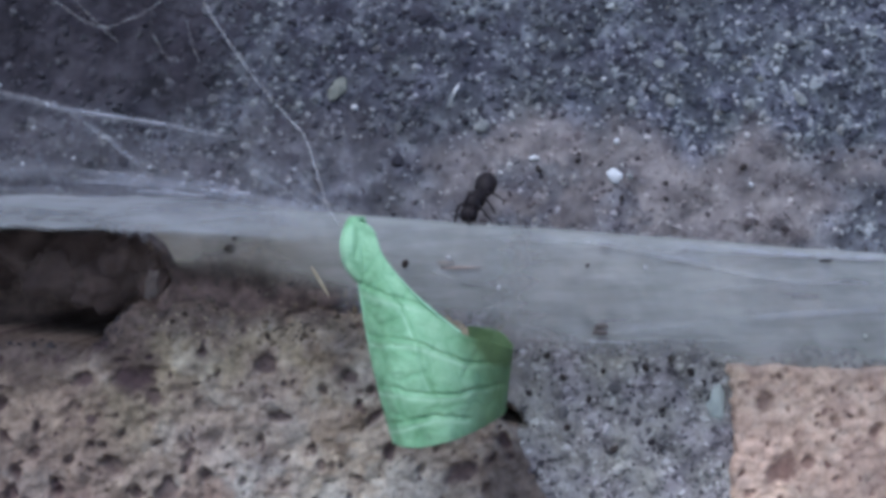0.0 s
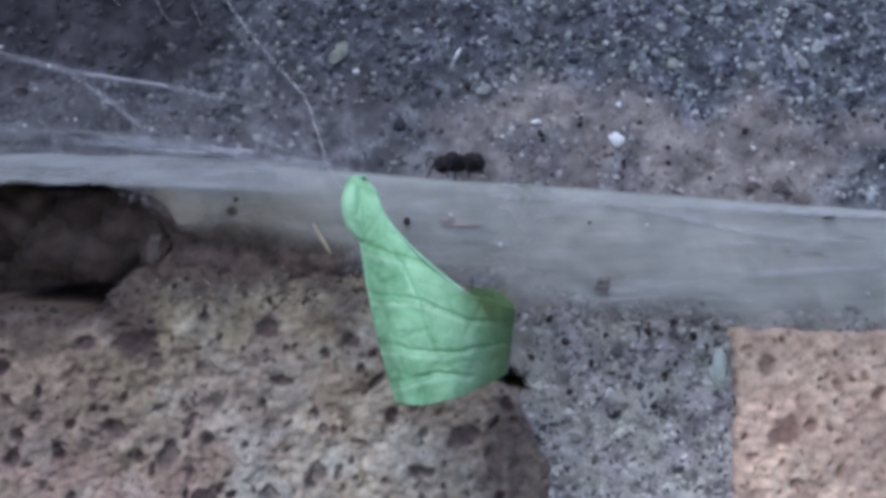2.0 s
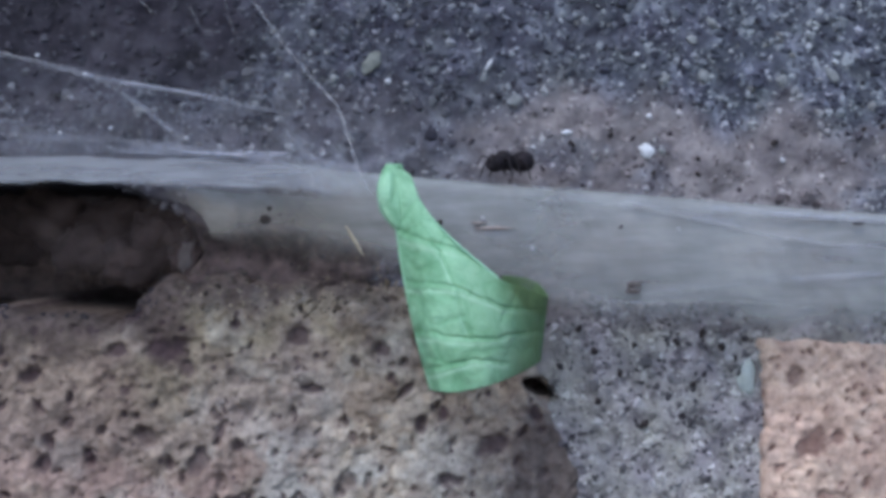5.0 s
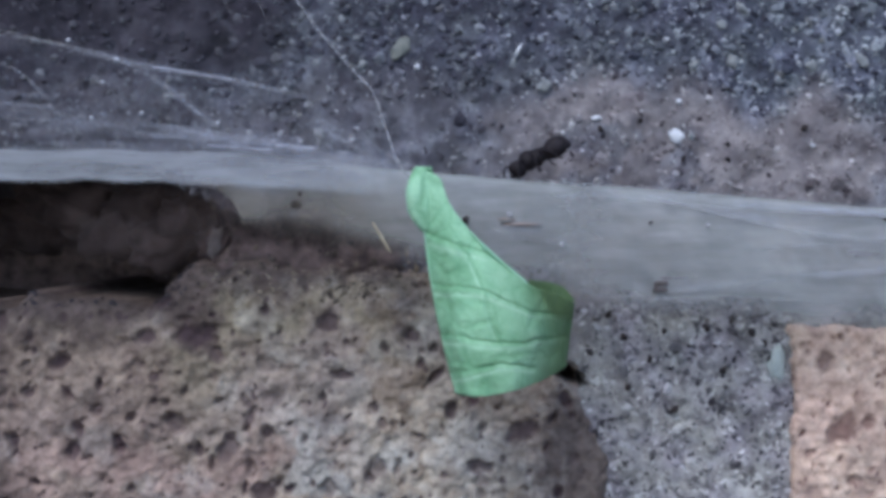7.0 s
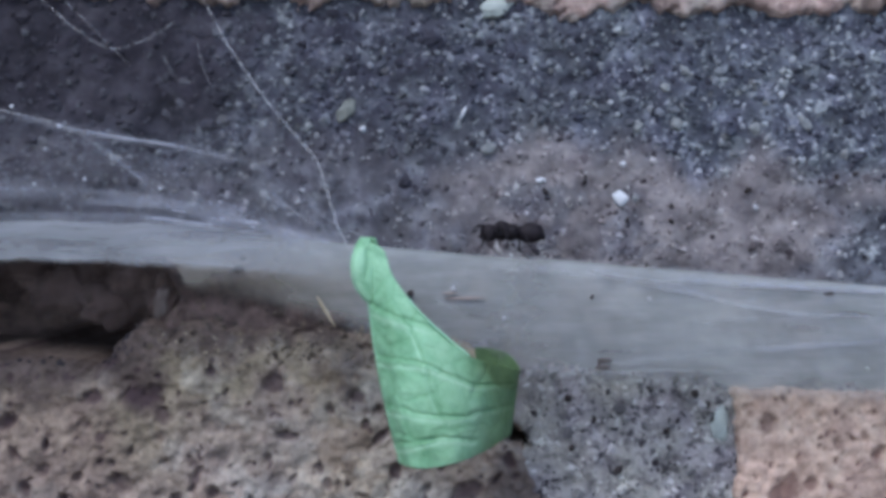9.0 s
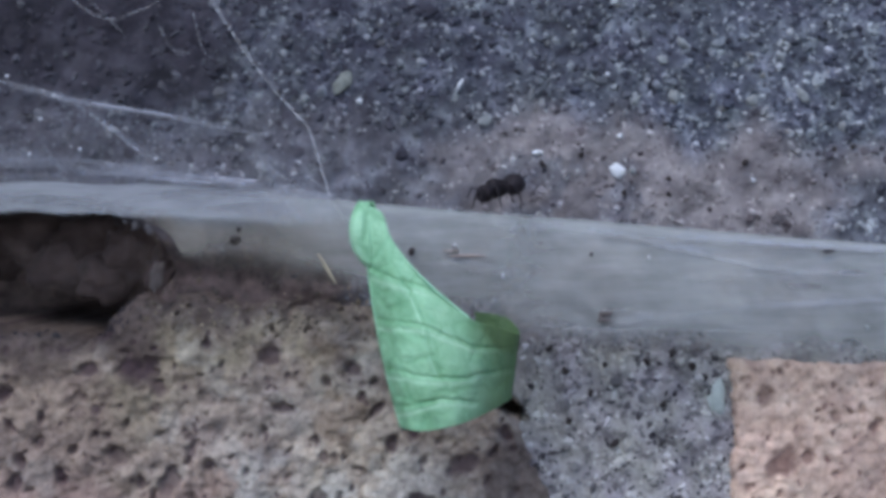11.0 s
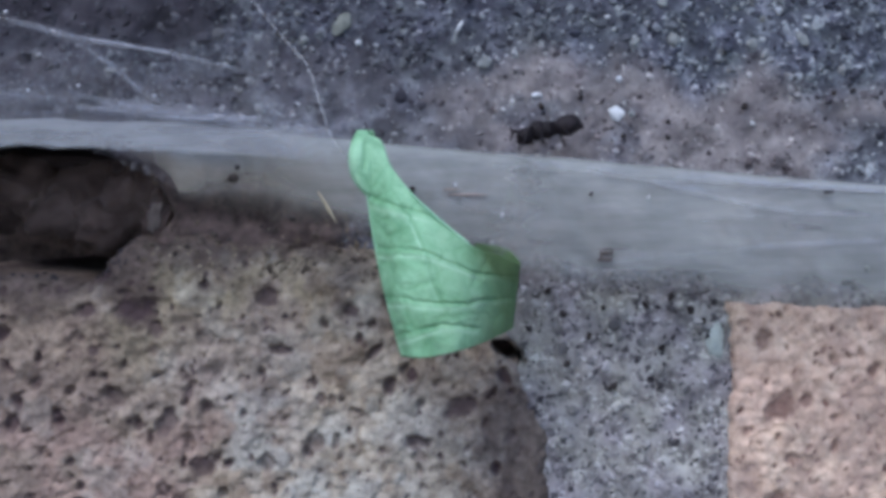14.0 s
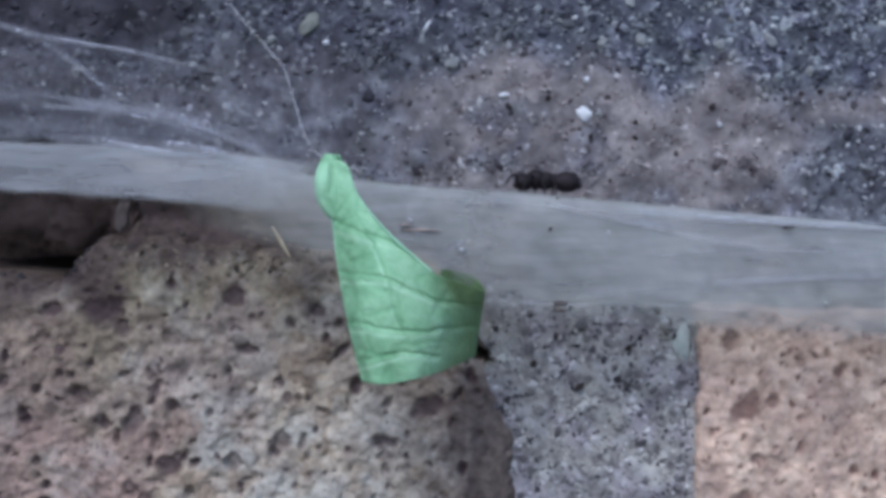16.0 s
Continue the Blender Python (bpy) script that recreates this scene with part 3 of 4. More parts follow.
def build_wall():
    fine = (-33, 33)
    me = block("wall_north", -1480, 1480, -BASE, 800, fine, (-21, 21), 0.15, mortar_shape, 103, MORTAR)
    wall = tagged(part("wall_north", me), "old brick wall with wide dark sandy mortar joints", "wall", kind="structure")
    part("brick", block("brick", -208, 9, -69.8, -0.6, fine, (-21, 0), 0.11, tan_shape, 101, TAN), wall, "pitted tan brick with a crumbled upper edge")
    part("brick", block("brick", 17.2, 232, -69.8, -4.6, fine, (-21, 0), 0.11, orange_shape, 101, ORANGE), wall, "pale orange brick with dark specks")
    part("brick", block("brick", -100, 115, 16.8, 82.4, fine, (16, 22), 0.12, upper_shape, 101, PINK), wall, "rough pink brick")
    # the courses round it
    shared = [plain_brick(PINK), plain_brick(TAN), plain_brick(ORANGE)]
    count = 0
    for row in range(-2, 10):
        z = -37.3 + 87 * row
        shift = -100.5 if row % 2 == 0 else 7.5
        for col in range(-6, 7):
            x = shift + 227 * col
            if abs(x) > 1370 or (row == 0 and col in (0, 1)) or (row == 1 and col == 0):
                continue
            part("brick", shared[(count * 7 + row) % 3], wall, at=mm(x, 51, z))
            count += 1
    return wall


def build_grains(wall):
    """Sand standing out of the mortar."""
    g = np.random.default_rng(5)
    bm = bmesh.new()
    bmesh.ops.create_icosphere(bm, subdivisions=1, radius=1)
    base = np.array([v.co[:] for v in bm.verts])
    tri = np.array([[v.index for v in f.verts] for f in bm.faces])
    bm.free()
    V, F, brown, grey, soil_shade, crumb, n = [], [], [], [], [], [], 0
    for zone, (x0, x1, z0, z1, count, size) in enumerate(((-33, 33, 3.0, 20.0, 16400, 0.135), (5.0, 18.5, -21, 0, 5200, 0.14), (-6, 33, -5, 4, 2600, 0.12), (-31, 5, -3.4, 3.2, 3400, 0.115))):
        x, z = g.uniform(x0, x1, count), g.uniform(z0, z1, count)
        br = brown_of(x, z)
        keep = g.random(count) < np.where(zone == 0, (1 - 0.35 * br) * (1 - 0.7 * smooth(0.55, 0.9, grime_of(x, z))) * (1 - 0.65 * smooth(-11, -8, x) * smooth(4.5, 1.5, x) * smooth(9.8, 8.6, z)), 1.0)
        x, z = x[keep], z[keep]
        y, br, gy, so = mortar_depth(x, z), brown_of(x, z), grey_of(x, z), grime_of(x, z)
        hidden = (zone == 1) & (x < tan_relief(x, z)[2] - 0.1) & (z < -3)
        if zone == 3:
            # crumbs of brick and soil on the broken upper edge, painted darker for the hole's shade
            face = np.where(z < -0.7, tan_face(x, z), 99.0)
            y = np.minimum(y, face)
            br, gy, so = np.ones_like(x), np.zeros_like(x), np.maximum(0.1 + 0.65 * smooth(0.4, 0.6, fbm(x, z, 2.5, 4)) * smooth(-2.5, -0.5, z), 0.95 * smooth(-16.5, -18.5, x))
        r = size * np.exp(g.normal(0, 0.54, len(x)))
        r = np.minimum(r, 0.4) * (1 - 0.15 * br * (zone in (0, 3)))
        for i in range(len(x)):
            if y[i] > 3 or hidden[i]:
                continue
            s = base * (r[i] * g.uniform(0.6, 1.35, 3) * (1, 0.75, 1)) * (1 + 0.6 * (g.random((len(base), 1)) - 0.5))
            a, c = g.uniform(0, 3.14, 2)
            m = np.array(Euler((0.3 * a, c, 0.3 * a)).to_matrix())
            V.append(s @ m.T + (x[i], y[i] + r[i] * (0.3 + 0.25 * br[i]), z[i] + BASE))
            F.append(tri + n)
            n += len(base)
            brown += [br[i]] * len(base)
            grey += [gy[i]] * len(base)
            soil_shade += [so[i]] * len(base)
            crumb += [float(zone == 3)] * len(base)
    me = mesh_of("sand_grains", np.concatenate(V), np.concatenate(F).tolist(), GRAIN, False, {"brown": brown, "grey": grey, "soil_shade": soil_shade, "crumb": crumb})
    tagged(part("sand_grains", me, wall), "dark blue-grey and pale sand grains in mortar", kind="stuff")
    # single pebbles that stand out of the joint
    pale = ((1109, 243, 0.46, 0.58, WHITE), (1134, 243, 0.22, 0.26, GREYSTONE), (965, 210, 0.36, 0.17, WHITE), (1111, 181, 0.2, 0.22, WHITE),
            (1350, 260, 0.2, 0.14, WHITE), (645, 118, 0.22, 0.22, WHITE), (548, 113, 0.36, 0.26, GREYSTONE), (1210, 110, 0.4, 0.5, GREYSTONE),
            (1188, 45, 0.4, 0.3, GREYSTONE), (1440, 108, 0.6, 0.35, GREYSTONE), (615, 85, 0.8, 0.5, OLIVESTONE), (887, -104, 1.1, 0.65, PALESTONE),
            (1285, 652, 0.58, 1.2, PALESTONE), (826, 88, 0.14, 0.5, WHITE), (1225, 18, 0.55, 0.26, GREYSTONE), (1140, 115, 0.45, 0.3, GREYSTONE),
            (872, 152, 0.5, 0.36, GREYSTONE), (536, 66, 0.25, 0.2, GREYSTONE), (1350, 118, 0.36, 0.36, GREYSTONE), (1090, 70, 0.18, 0.18, WHITE))
    dark = ((1337, 228, 0.24, 0.2), (1530, 199, 0.2, 0.17), (1497, 204, 0.15, 0.2), (1043, 214, 0.16, 0.2), (972, 230, 0.28, 0.16), (1199, 284, 0.13, 0.24),
            (1200, 256, 0.14, 0.14), (1120, 282, 0.14, 0.22), (1205, 568, 0.22, 0.34), (1240, 592, 0.3, 0.26), (1160, 585, 0.2, 0.3), (1012, 600, 0.2, 0.26),
            (1085, 590, 0.16, 0.2), (1330, 618, 0.28, 0.3), (1104, 730, 0.22, 0.34), (985, 560, 0.26, 0.2), (1262, 612, 0.2, 0.24), (1060, 640, 0.15, 0.24),
            (1020, 690, 0.22, 0.2), (1190, 660, 0.14, 0.24))
    for k, (a, b, rx, rz, mat) in enumerate(pale + tuple((*q, DARK) for q in dark)):
        x, _, z = pl(a, b)
        y = float(mortar_depth(np.array([x]), np.array([z]))[0])
        v, f = ball((x, min(y, 0.5) + 0.02, z + BASE), (0.9 * rx, 0.2, 0.9 * rz), k + 3, 0.2, 3, (0, 25 * (k % 5 - 2), 0))
        part("pebble", mesh_of("pebble", v, f, mat), wall)


# ---- the silk ----
TOP = ((-260, 252), (0, 258), (200, 259), (450, 275), (600, 290), (800, 309), (1000, 322), (1250, 342), (1568, 370), (1850, 396))


def top_line(x):
    k = np.array(TOP, float)
    return np.interp(x, k[:, 0], k[:, 1])


def silk_panel(a0, a1, low, depth0, fade0, fade1, crisp, seed, drop=0.0):
    """One rigid stretch of the sheet, its origin on its upper edge's middle. Lower edge low(a); it thins out towards its ends."""
    nu, nv = 150, 44
    a = np.linspace(a0, a1, nu)
    v = np.linspace(0, 1, nv)
    A, V = np.meshgrid(a, v, indexing="ij")
    T = top_line(A) + drop + 5 * (fbm(A, A * 0, 90, seed) - 0.5)
    L = low(A) + 9 * (fbm(A, A * 0, 70, seed + 1) - 0.5)
    B = T + (L - T) * V
    k = (1 - depth0 / EYE) / 30
    X, Z = (A - 784) * k, (441 - B) * k
    Y = -depth0 - 0.35 * np.sin(V * np.pi) - 0.5 * (fbm(A, B, 120, seed + 2) - 0.5)
    dens = 0.72 + 0.32 * (fbm(A, B * 3, 160, seed + 3) - 0.5) + 0.22 * (fbm(A, B * 7, 330, seed + 5) - 0.5)
    dens += (0.04 if seed == 1 else 0.16) * np.exp(-((V - 0.05) / 0.06) ** 2)
    if seed == 2:
        crisp = np.interp(A, (200, 325, 400, 700), (0.86, 0.8, 0.35, 0.4)) if drop else np.interp(A, (200, 480, 700), (0.86, 0.8, crisp))
    dens *= smooth(0, 0.16 if seed == 1 else 0.1 if drop else 0.035, V + (0.1 * (fbm(A, B * 2, 40, 6) - 0.5) if seed == 1 else 0)) * smooth(1.0, crisp, V + 0.3 * (1 - crisp) * (fbm(A, B, 60, seed + 4) - 0.5))
    if seed == 3:
        # two thin places
        for a, b in ((1533, 425), (1439, 448)):
            dens *= 1 - 0.4 * np.exp(-((A - a) / 42) ** 2 - ((B - b - 0.12 * (A - a)) / 6) ** 2)
        dens *= 1 - 0.38 * np.exp(-((A - 1455) / 80) ** 2 - ((B - 528) / 26) ** 2) * smooth(0.3, 0.6, fbm(A, B, 45, 7))
    if seed == 1:
        dens *= 0.86
    if drop:
        dens *= 0.95 - 0.25 * smooth(0.45, 0.65, fbm(A, B, 60, 5))
    if fade0:
        dens *= smooth(0, 1, (A - a0) / fade0) ** 0.6
    if fade1:
        dens *= smooth(0, 1, (a1 - A) / fade1) ** 0.6
    return X, Y, Z, np.clip(dens, 0, 1), smooth(760, 420, A) * smooth(0.1, 0.4, V) if seed == 2 else np.zeros_like(A)


def strand(points, radius, seed, count=60, sag=0.0):
    """A thread through plan points (a, b, depth)."""
    p = np.array([pl(*q) for q in points])
    c = spline(p, np.linspace(0, len(p) - 1, count))
    g = np.random.default_rng(seed)
    jig = np.cumsum(g.normal(0, 0.011, (count, 3)), 0)
    jig -= np.linspace(0, 1, count)[:, None] * jig[-1]
    c = c + jig
    c[:, 2] += BASE
    return tube(c, 0.9 * radius, 6, 1.2, seed)


def ribbon(pts, width, thick, seed):
    """A soft band of fine threads along plan points; returns vertices and their density."""
    u = np.linspace(0, len(pts) - 1, 70)
    c = spline(pts, u)
    w = np.linspace(-1, 1, 9)
    wave = 1 + 0.7 * (fbm(u, u * 0, 0.4, seed) - 0.5)
    tangent = np.gradient(c[:, :2], axis=0)
    tangent /= np.linalg.norm(tangent, axis=1)[:, None]
    A = c[:, None, 0] - tangent[:, None, 1] * w * width * wave[:, None]
    B = c[:, None, 1] + tangent[:, None, 0] * w * width * wave[:, None]
    depth = c[:, None, 2] + 0.25 * (1 - w * w)
    k = (1 - depth / EYE) / 30
    dens = 0.75 * thick * ((1 - w * w) ** 1.5)[None] * (smooth(0, 0.15, u / u[-1]) * smooth(1, 0.8, u / u[-1]))[:, None] * (0.5 + fbm(A * 0.5, B * 2, 20, seed + 2)) * (0.25 + 1.2 * smooth(0.35, 0.65, fbm(u, u * 0, 0.5, seed + 4)))[:, None]
    return np.stack([(A - 784) * k, -depth, (441 - B) * k + BASE], -1).reshape(-1, 3), np.clip(dens, 0, 1)


def thread_mesh(pieces):
    v, f = join(pieces)
    return mesh_of("silk_thread", v, f, THREAD, True, {"weave": np.full(len(v), 0.4)})


PANELS = {}


def build_sheet():
    def low_left(a):
        return top_line(a) + np.interp(a, (-260, 0, 250, 480, 600), (129, 132, 135, 143, 146))

    def low_lining(a):
        return np.interp(a, (235, 285, 312, 330, 390, 480, 620, 700), (326, 340, 362, 400, 424, 444, 480, 490))

    def low_mid(a):
        return np.interp(a, (400, 500, 620, 700, 800, 930, 1010), (392, 412, 456, 484, 510, 545, 560))

    def low_right(a):
        return np.interp(a, (850, 930, 1100, 1300, 1568, 1850), (548, 560, 567, 582, 602, 620))
    for key, (a0, a1, low, f0, f1, crisp, seed, label) in {
            "lining": (235, 690, low_lining, 90, 160, 0.8, 2, "beige dusty spider silk lining the edge of a hole"),
            "left": (-260, 640, low_left, 0, 200, 0.9, 1, "grey dusty spider silk sheet hanging over a hole"),
            "middle": (400, 1010, low_mid, 200, 150, 0.6, 2, "grey dusty spider silk sheet behind the hanging leaf"),
            "right": (860, 1850, low_right, 150, 0, 0.72, 3, "grey dusty spider silk sheet across the mortar joint")}.items():
        X, Y, Z, dens, warm = silk_panel(a0, a1, low, 2.7 if key == "lining" else 3.4, f0, f1, crisp, seed, 37.0 if key == "lining" else 0.0)
        px, pz = float(X[len(X) // 2, 0]), float(Z[len(X) // 2, 0])
        home = (px, -3.4, pz)
        verts = np.stack([X - px, Y + 3.4, Z - pz], -1).reshape(-1, 3)
        me = mesh_of("silk_sheet", verts, grid_faces(*X.shape), BLUE_SILK if key == "left" else SILK, True, {"weave": dens, "warm": warm})
        ob = tagged(part("silk_sheet", me), label, "spider web", "stretches of one silk sheet")
        ob.location = mm(*home)
        PANELS[key] = (ob, home)

    def on(key, pieces, mat, name, label=""):
        ob, home = PANELS[key]
        v, f = join(pieces)
        v = v - np.array([home[0], home[1], home[2] + BASE])
        part(name, mesh_of(name, v, f, mat, True, {"weave": np.full(len(v), 0.3 if mat is THREAD else 1.0)}), ob, label)

    # bright gathered threads along and across the sheet
    for k, (key, pts, r) in enumerate((
            ("right", ((880, 340, 3.7), (1120, 356, 3.8), (1350, 372, 3.7), (1800, 395, 3.6)), 0.05),
            ("right", ((1050, 344, 3.7), (1200, 380, 3.8), (1420, 420, 3.8), (1750, 430, 3.6)), 0.045),
            ("right", ((1090, 512, 3.9), (1230, 500, 3.9), (1420, 478, 3.8), (1800, 468, 3.6)), 0.022),
            ("right", ((930, 515, 3.8), (1100, 524, 3.9), (1200, 520, 3.9), (1400, 535, 3.8)), 0.035),
            ("right", ((1250, 440, 3.8), (1450, 425, 3.8), (1800, 440, 3.6)), 0.03),
            ("middle", ((780, 398, 3.8), (840, 412, 3.9), (960, 436, 3.8)), 0.035),
            ("left", ((-200, 262, 3.5), (120, 262, 3.6), (330, 272, 3.6), (470, 284, 3.5)), 0.013),
            ("left", ((-200, 270, 3.5), (60, 268, 3.6), (240, 282, 3.6), (460, 292, 3.5)), 0.012))):
        on(key, [strand(pts, r, 40 + k)], THREAD, "silk_thread")
    for k, (key, pts, width, thick) in enumerate((
            ("right", ((900, 336, 3.7), (1120, 352, 3.8), (1400, 373, 3.7), (1830, 398, 3.6)), 11, 0.5),
            ("right", ((1060, 350, 3.7), (1250, 386, 3.9), (1450, 424, 3.9), (1830, 442, 3.6)), 13, 0.35),
            ("right", ((1080, 510, 3.9), (1300, 490, 3.9), (1560, 474, 3.9), (1830, 468, 3.6)), 10, 0.3),
            ("right", ((1400, 440, 3.9), (1560, 448, 3.9), (1830, 470, 3.7)), 22, 0.3),
            ("right", ((1530, 340, 2.6), (1620, 392, 3.2), (1720, 440, 3.6)), 26, 0.35),
            ("middle", ((750, 388, 3.8), (850, 408, 3.9), (990, 440, 3.8)), 9, 0.28),
            ("left", ((360, 276, 3.7), (460, 302, 3.9), (540, 336, 3.9), (610, 352, 3.7)), 16, 0.75),
            ("left", ((250, 272, 3.7), (380, 306, 3.9), (500, 330, 3.8)), 11, 0.6),
            ("left", ((-230, 262, 3.6), (60, 264, 3.7), (280, 272, 3.7), (470, 290, 3.6)), 14, 0.28))):
        ob, home = PANELS[key]
        v, dens = ribbon(pts, width, thick, k + 11)
        part("silk_wisp", mesh_of("silk_wisp", v - np.array([home[0], home[1], home[2] + BASE]), grid_faces(70, 9), VEIL, True, {"weave": dens}), ob)
    # flecks caught in it
    for k, (key, a, b, rx, rz, mat) in enumerate((
            ("lining", 428, 364, 0.36, 0.29, DARK), ("lining", 433, 344, 0.15, 0.16, DARK), 
            ("right", 1058, 390, 0.13, 0.13, DARK), ("middle", 735, 383, 0.2, 0.24, DARK),
            ("middle", 812, 374, 0.16, 0.12, WHITE), ("middle", 838, 392, 1.25, 0.065, BROWN), ("middle", 805, 383, 0.6, 0.055, BROWN), ("right", 900, 428, 0.13, 0.13, WHITE),
            ("right", 1548, 520, 0.13, 0.15, PALESTONE), ("right", 1160, 395, 0.1, 0.1, WHITE), ("right", 1480, 385, 0.4, 0.09, DARK))):
        x, y, z = pl(a, b, 3.0 if key == "lining" else 3.9)
        on(key, [ball((x, y, z + BASE), (rx, 0.12, rz), k, 0.3, 1)], mat, "dust_speck")


LINES = []


def build_threads():
    """The long threads and the thin veil over the joint."""
    web = empty("spider_web", mm(-14, -3, 10))
    tagged(web, "loose pale spider threads and thin veil stretched over mortar", "spider web")

    def add(name, me, label=""):
        ob = part(name, me, web, label)
        ob.matrix_parent_inverse = Matrix.Translation(web.location).inverted()
        return ob
    for k, (pts, r) in enumerate((
            (((330, -160, 1.5), (400, -40, 2.5), (470, 60, 3.5), (556, 160, 4.5)), 0.055),
            (((556, 160, 4.5), (575, 215, 5.0), (598, 285, 6.0), (630, 330, 7.0)), 0.05),
            (((-160, 40, 4.0), (20, 80, 4.0), (130, 112, 4.0), (300, 142, 3.6), (480, 178, 2.4)), 0.03),
            (((130, 112, 4.0), (200, 160, 4.0), (275, 222, 3.6)), 0.02),
            (((-160, 90, 4.0), (-75, 123, 4.0), (-20, 173, 4.0)), 0.022),
            (((-5, 173, 4.0), (40, 143, 4.0), (60, 141, 4.0), (90, 148, 3.8)), 0.022),
            (((480, 178, 2.4), (494, 168, 2.4), (488, 140, 2.2), (478, 100, 1.8)), 0.014),
            (((-160, 185, 4.2), (60, 208, 4.2), (180, 240, 4.0), (330, 258, 3.8), (460, 290, 3.6)), 0.018),
            (((-160, 205, 4.2), (80, 222, 4.2), (230, 228, 4.0), (400, 262, 3.8), (540, 300, 3.5)), 0.018),
            (((-160, 238, 4.2), (100, 232, 4.2), (260, 250, 4.0), (500, 288, 3.6)), 0.015),
            (((460, 205, 2.4), (500, 245, 2.8), (560, 285, 3.4)), 0.035),
            (((60, -130, 2.5), (130, -70, 2.8), (200, -28, 2.8), (260, -45, 2.2), (310, -75, 1.5)), 0.03),
            (((120, -110, 2.5), (170, -60, 2.6), (230, 0, 2.2)), 0.022),
            (((290, -20, 2.4), (304, 10, 2.4), (318, 26, 2.4), (345, 30, 2.2)), 0.02),
            (((352, -40, 2.4), (362, 5, 2.4), (378, 38, 2.2)), 0.018),
            (((-160, 50, 4.0), (40, 86, 4.0), (130, 112, 4.0)), 0.02),
            (((555, 250, 3.0), (590, 276, 3.8), (640, 300, 4.5)), 0.025))):
        made = add("silk_thread", thread_mesh([strand(pts, r, 70 + k, 80)]))
        if k < 2:
            LINES.append(made)
    nu, nv = 90, 60
    A, B = np.meshgrid(np.linspace(-300, 640, nu), np.linspace(-40, 330, nv), indexing="ij")
    depth = 3.8 - 1.6 * smooth(150, -40, B) - 1.4 * smooth(350, 640, A)
    k = (1 - depth / EYE) / 30
    X, Z, Y = (A - 784) * k, (441 - B) * k, -depth
    dens = 0.12 * smooth(690, 400, A) * smooth(-150, 250, A) * smooth(20, 180, B) * smooth(300, 270, B) * smooth(0.28, 0.7, fbm(A, B * 3.0, 160, 3))
    dens += 0.26 * np.exp(-((B - top_line(A) - 18) / 16) ** 2) * smooth(640, 480, A)
    dens += 0.13 * np.exp(-((B - top_line(A) + 22) / 22) ** 2) * smooth(640, 420, A) * smooth(0.3, 0.6, fbm(A, B * 4, 120, 5))
    verts = np.stack([X, Y, Z + BASE], -1).reshape(-1, 3)
    add("silk_veil", mesh_of("silk_veil", verts, grid_faces(nu, nv), VEIL, True, {"weave": np.clip(dens, 0, 1)}), "thin bluish silk veil")
    # dusty veil over the hole
    A, B = np.meshgrid(np.linspace(-300, 345, nu), np.linspace(318, 520, nv), indexing="ij")
    k = (1 - 0.9 / EYE) / 30
    streak = fbm(A + 0.7 * B, B * 0.5 - A * 0.3, 46, 2)
    dome = np.exp(-((A - 130) / 85) ** 2 - ((B - 425 - 0.0012 * (A - 130) ** 2) / 34) ** 2) + 0.8 * np.exp(-((B - 400 + 0.55 * np.abs(A - 68)) / 12) ** 2) * smooth(75, 20, np.abs(A - 68))
    dome = dome + 0.75 * np.exp(-((A - 265) / 50) ** 2 - ((B - 385) / 42) ** 2)
    dens = (0.03 + 0.1 * smooth(0.42, 0.75, streak) + 0.24 * dome * (0.4 + fbm(A, B, 30, 6))) * smooth(345, 290, A) * smooth(-90, 60, A) * smooth(520, 440, B) * smooth(318, 335, B)
    verts = np.stack([(A - 784) * k, -0.9 - 0.5 * (fbm(A, B, 60, 4) - 0.5), (441 - B) * k + BASE], -1).reshape(-1, 3)
    add("silk_veil", mesh_of("silk_veil", verts, grid_faces(nu, nv), SOOTY, True, {"weave": np.clip(dens, 0, 1)}), "dusty brown silk veil over a hole")
